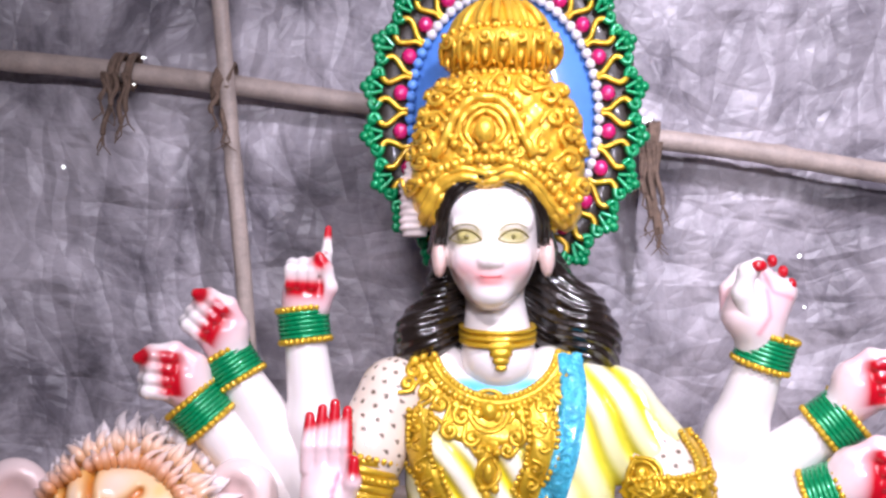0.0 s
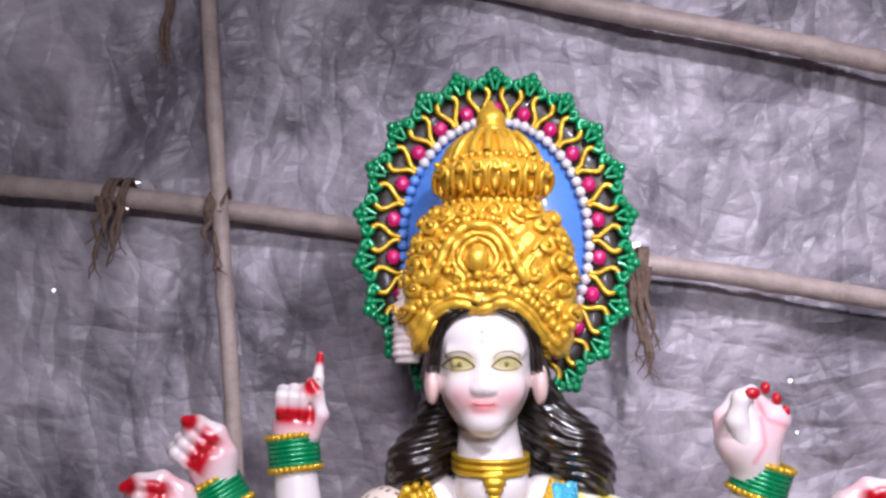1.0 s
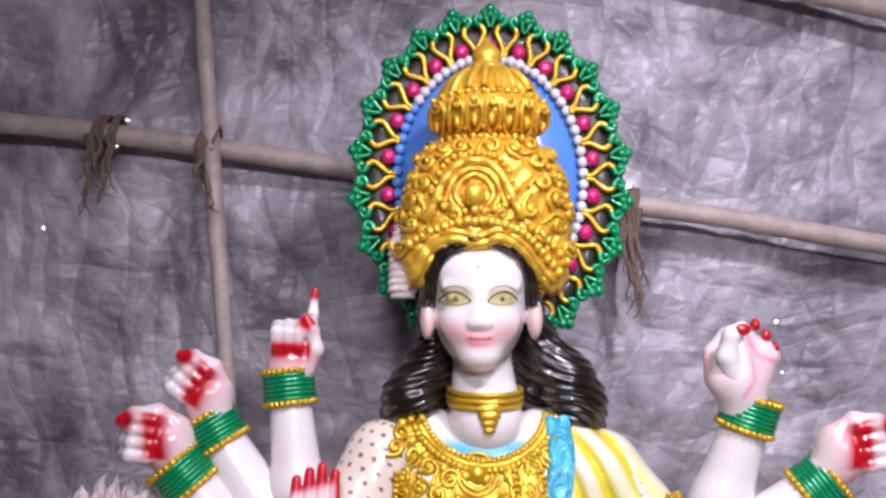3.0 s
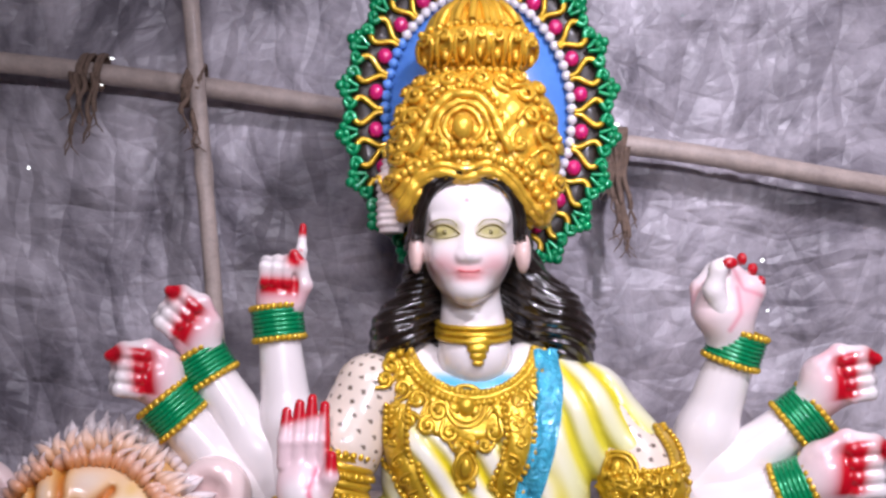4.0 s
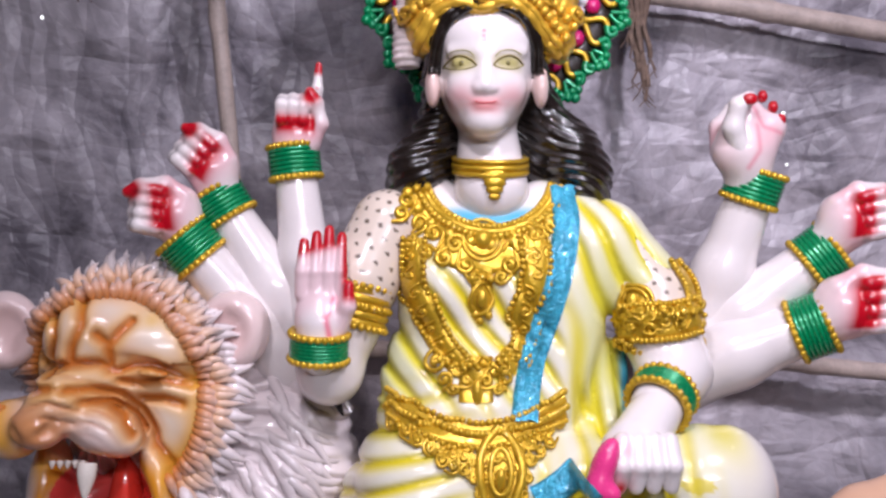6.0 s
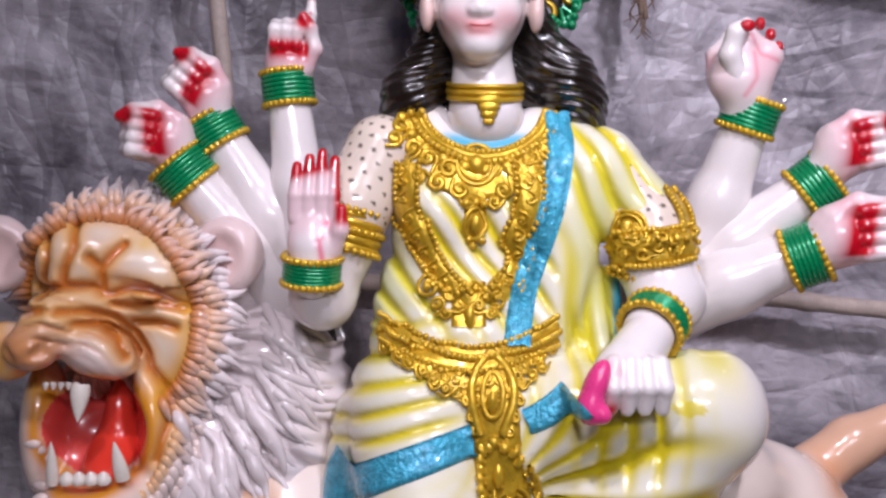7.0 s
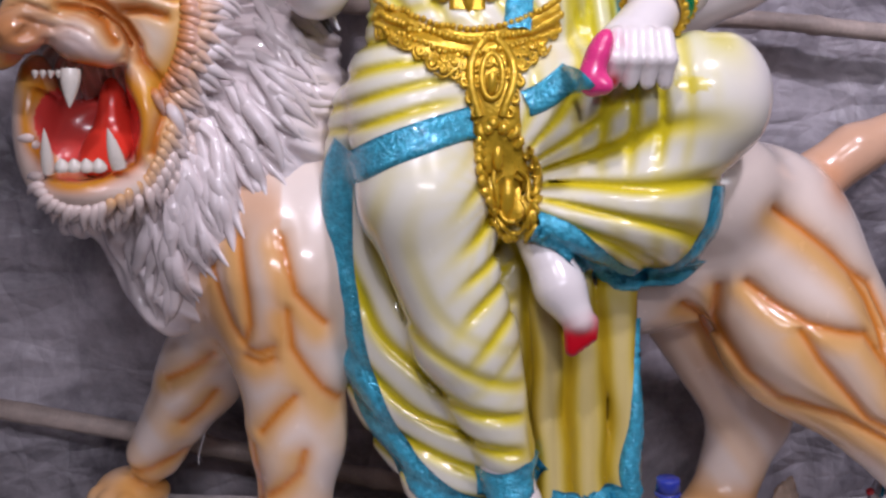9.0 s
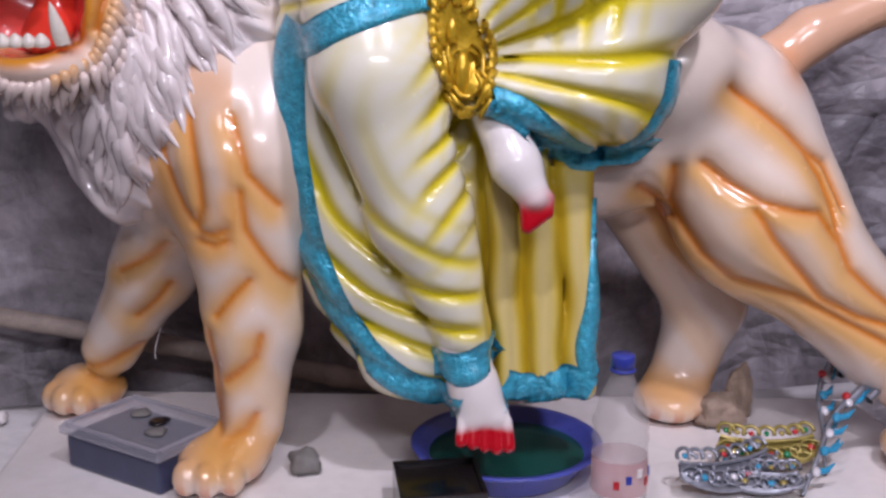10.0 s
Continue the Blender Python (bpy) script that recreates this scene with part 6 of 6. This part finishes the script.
tub = tagged(new("paint_tub"), "square black tub of dark paint with worn rim", "tub")
tub.matrix_world = pose(0.064, 1.352, TABLE_Z, 0, 0, 3)
TW = 0.058
for lo, hi in (((-TW, -TW, 0), (TW, -TW + 0.006, 0.055)), ((-TW, TW - 0.006, 0), (TW, TW, 0.055)), ((-TW, -TW + 0.006, 0), (-TW + 0.006, TW - 0.006, 0.055)), ((TW - 0.006, -TW + 0.006, 0), (TW, TW - 0.006, 0.055))):
    bm = bmesh.new()
    box(bm, lo, hi, 0.0015)
    part("side", bm, DARK, tub)
bm = bmesh.new()
box(bm, (-TW + 0.006, -TW + 0.006, 0.001), (TW - 0.006, TW - 0.006, 0.050))
part("paint", bm, DARK, tub, "glossy black paint")

bottle = tagged(new("water_bottle"), "clear plastic water bottle with blue cap and pink label", "bottle")
bottle.location = (0.304, 1.325, TABLE_Z)
bottle.scale = (1.0, 1.0, 0.93)
prof = [(0.0, 0.0), (0.034, 0.0), (0.037, 0.006), (0.037, 0.10)]
prof += [(0.037 + 0.0012 * math.cos(k * 1.6), 0.10 + 0.006 * k) for k in range(1, 9)]
prof += [(0.036, 0.155), (0.030, 0.178), (0.022, 0.198), (0.0155, 0.214), (0.0135, 0.222), (0.0135, 0.232)]
lathe("body", prof, CLEAR, bottle, 32)
lathe("cap", [(0.0, 0.247), (0.0145, 0.247), (0.0155, 0.245), (0.0155, 0.229), (0.014, 0.228)], CAP, bottle, 24, "blue screw cap")
lathe("neck_ring", [(0.0138, 0.222), (0.017, 0.223), (0.017, 0.226), (0.0138, 0.227)], CAP, bottle, 24)
lathe("label", [(0.0376, 0.045), (0.0376, 0.098)], LABEL, bottle, 32, "torn pink printed label")
for k in range(5):
    bm = bmesh.new()
    box(bm, (-0.004, -0.0008, -0.006), (0.004, 0.0008, 0.006))
    o = part("print", bm, (RED, CAP, SHEET)[k % 3], bottle)
    a = -1.9 + 0.42 * k
    o.matrix_local = Matrix.Translation((0.0385 * math.cos(a), 0.0385 * math.sin(a), 0.066 + 0.008 * (k % 3))) @ Matrix.Rotation(a + math.pi / 2, 4, "Z")


def crescent(c, turn, size, base, gems, label, tilt=12):
    """A crescent ornament lying on the table: plate, rim, scroll petals and stones."""
    fig = Figure()
    th = np.linspace(-1.25, 1.25, 30)
    outer = np.stack([size * np.sin(th), 0 * th, -size * 0.62 * np.cos(th)], 1)
    inner = np.stack([size * 0.93 * np.sin(th), 0 * th, -size * 0.20 * np.cos(th) + 0.1 * size], 1)
    vv = np.stack([outer, inner, inner + A(0, 0.006, 0), outer + A(0, 0.006, 0)], 1).reshape(-1, 3)
    fig.add(vv, [(i * 4 + j, i * 4 + (j + 1) % 4, i * 4 + 4 + (j + 1) % 4, i * 4 + 4 + j) for i in range(29) for j in range(4)], base)
    fig.tube(outer + A(0, -0.002, 0), 0.0042, base, 6)
    fig.tube(inner + A(0, -0.002, 0), 0.0036, base, 6)
    for k in range(7):
        a = -0.95 + 0.317 * k
        m = A(size * 0.96 * np.sin(a), -0.004, -size * 0.40 * np.cos(a))
        fig.tube([m + 0.016 * A(np.cos(t), 0, 0.75 * np.sin(t)) for t in np.linspace(0, 2 * np.pi, 14)], 0.0024, base, 5)
        fig.ball(m, 0.0062, gems[k % len(gems)], (1, 0.6, 0.9))
        fig.ball(m + A(0.020, 0, 0.012), 0.004, base)
        up = A(size * 0.93 * np.sin(a), -0.003, -size * 0.20 * np.cos(a) + 0.1 * size + 0.012)
        fig.tube([up + 0.012 * A(np.cos(t), 0, np.sin(t)) for t in np.linspace(-0.2, 3.4, 9)], 0.003, base, 5)
        fig.ball(up, 0.0045, gems[(k + 1) % len(gems)], (1, 0.6, 1))
    ob = fig.finish("crown_ornament", (0, 0, 0))
    ob.matrix_world = pose(*c, tilt - 62, 0, turn)
    return tagged(ob, label, "ornament", group="loose crown ornaments on the table")


crescent((0.558, 1.455, TABLE_Z + 0.050), -4, 0.078, BRASS, (RED, EMERALD, BRASS), "gold crescent ornament set with red and green stones")
crescent((0.475, 1.40, TABLE_Z + 0.045), 14, 0.080, SILVER, (SILVER, TURQ, SILVER, PEARL, RED), "silver crescent ornament set with blue stones")
crescent((0.520, 1.385, TABLE_Z + 0.030), -20, 0.060, SILVER, (SILVER, TURQ, BRASS), "small silver crescent ornament among the jewellery", 0)


def spray(c, turn, label):
    """A long blue and silver leaf ornament on a stalk."""
    fig = Figure()
    stem = smooth_line([(-0.03, 0, -0.10), (-0.012, -0.004, -0.03), (0.0, 0, 0.03), (0.03, 0.004, 0.085), (0.055, 0.006, 0.10)], 24)
    fig.tube(stem, np.linspace(0.003, 0.006, 24), SILVER, 6)
    fig.tube(smooth_line([(0.025, 0, 0.07), (0.045, 0, 0.10), (0.06, 0, 0.095), (0.05, 0, 0.075)], 16), 0.0075, SILVER, 7)
    for k in range(6):
        p = stem[3 + 3 * k]
        fig.ball(p + A(0.006, -0.005, 0), 0.0065, TURQ if k % 2 else PEARL, (1, 0.6, 1.3))
        fig.tube([p, p + A(0.02, 0, 0.008), p + A(0.03, 0, 0.022)], [0.006, 0.005, 0.001], TURQ, 6)
    fig.ball(stem[16] + A(-0.004, -0.006, 0), 0.007, RED)
    ob = fig.finish("leaf_ornament", (0, 0, 0))
    ob.matrix_world = pose(*c, -55, 0, turn)
    return tagged(ob, label, "ornament", group="loose crown ornaments on the table")


spray((0.665, 1.50, TABLE_Z + 0.062), 0, "long silver leaf ornament with turquoise stones")
spray((0.635, 1.415, TABLE_Z + 0.062), -25, "silver leaf ornament with blue stones lying flat")

fig = Figure()
fig.tube(smooth_line([(0.58, 1.80, TABLE_Z - 0.030), (0.74, 1.80, TABLE_Z - 0.021), (0.92, 1.80, TABLE_Z - 0.012), (1.3, 1.80, TABLE_Z + 0.006)], 20), 0.017, PVC, 12)
tagged(fig.finish("plastic_pipe", (0.8, 1.80, TABLE_Z - 0.036)), "white plastic pipe lying along the table edge", "pipe")

# loose threads under the lion's neck and leg
for x, y, z, length in ((-0.385, 1.66, 0.86, 0.05), (-0.375, 1.75, 0.66, 0.09)):
    fig = Figure()
    q = np.linspace(0, 1, 10)
    fig.tube(np.stack([x + 0.006 * np.sin(q * 5 + x * 50), y + 0 * q, z - length * q], 1), 0.0012, PVC, 4)
    tagged(fig.finish("loose_thread", (x, y, z)), "thin white thread hanging from the lion", "thread", group="loose threads")
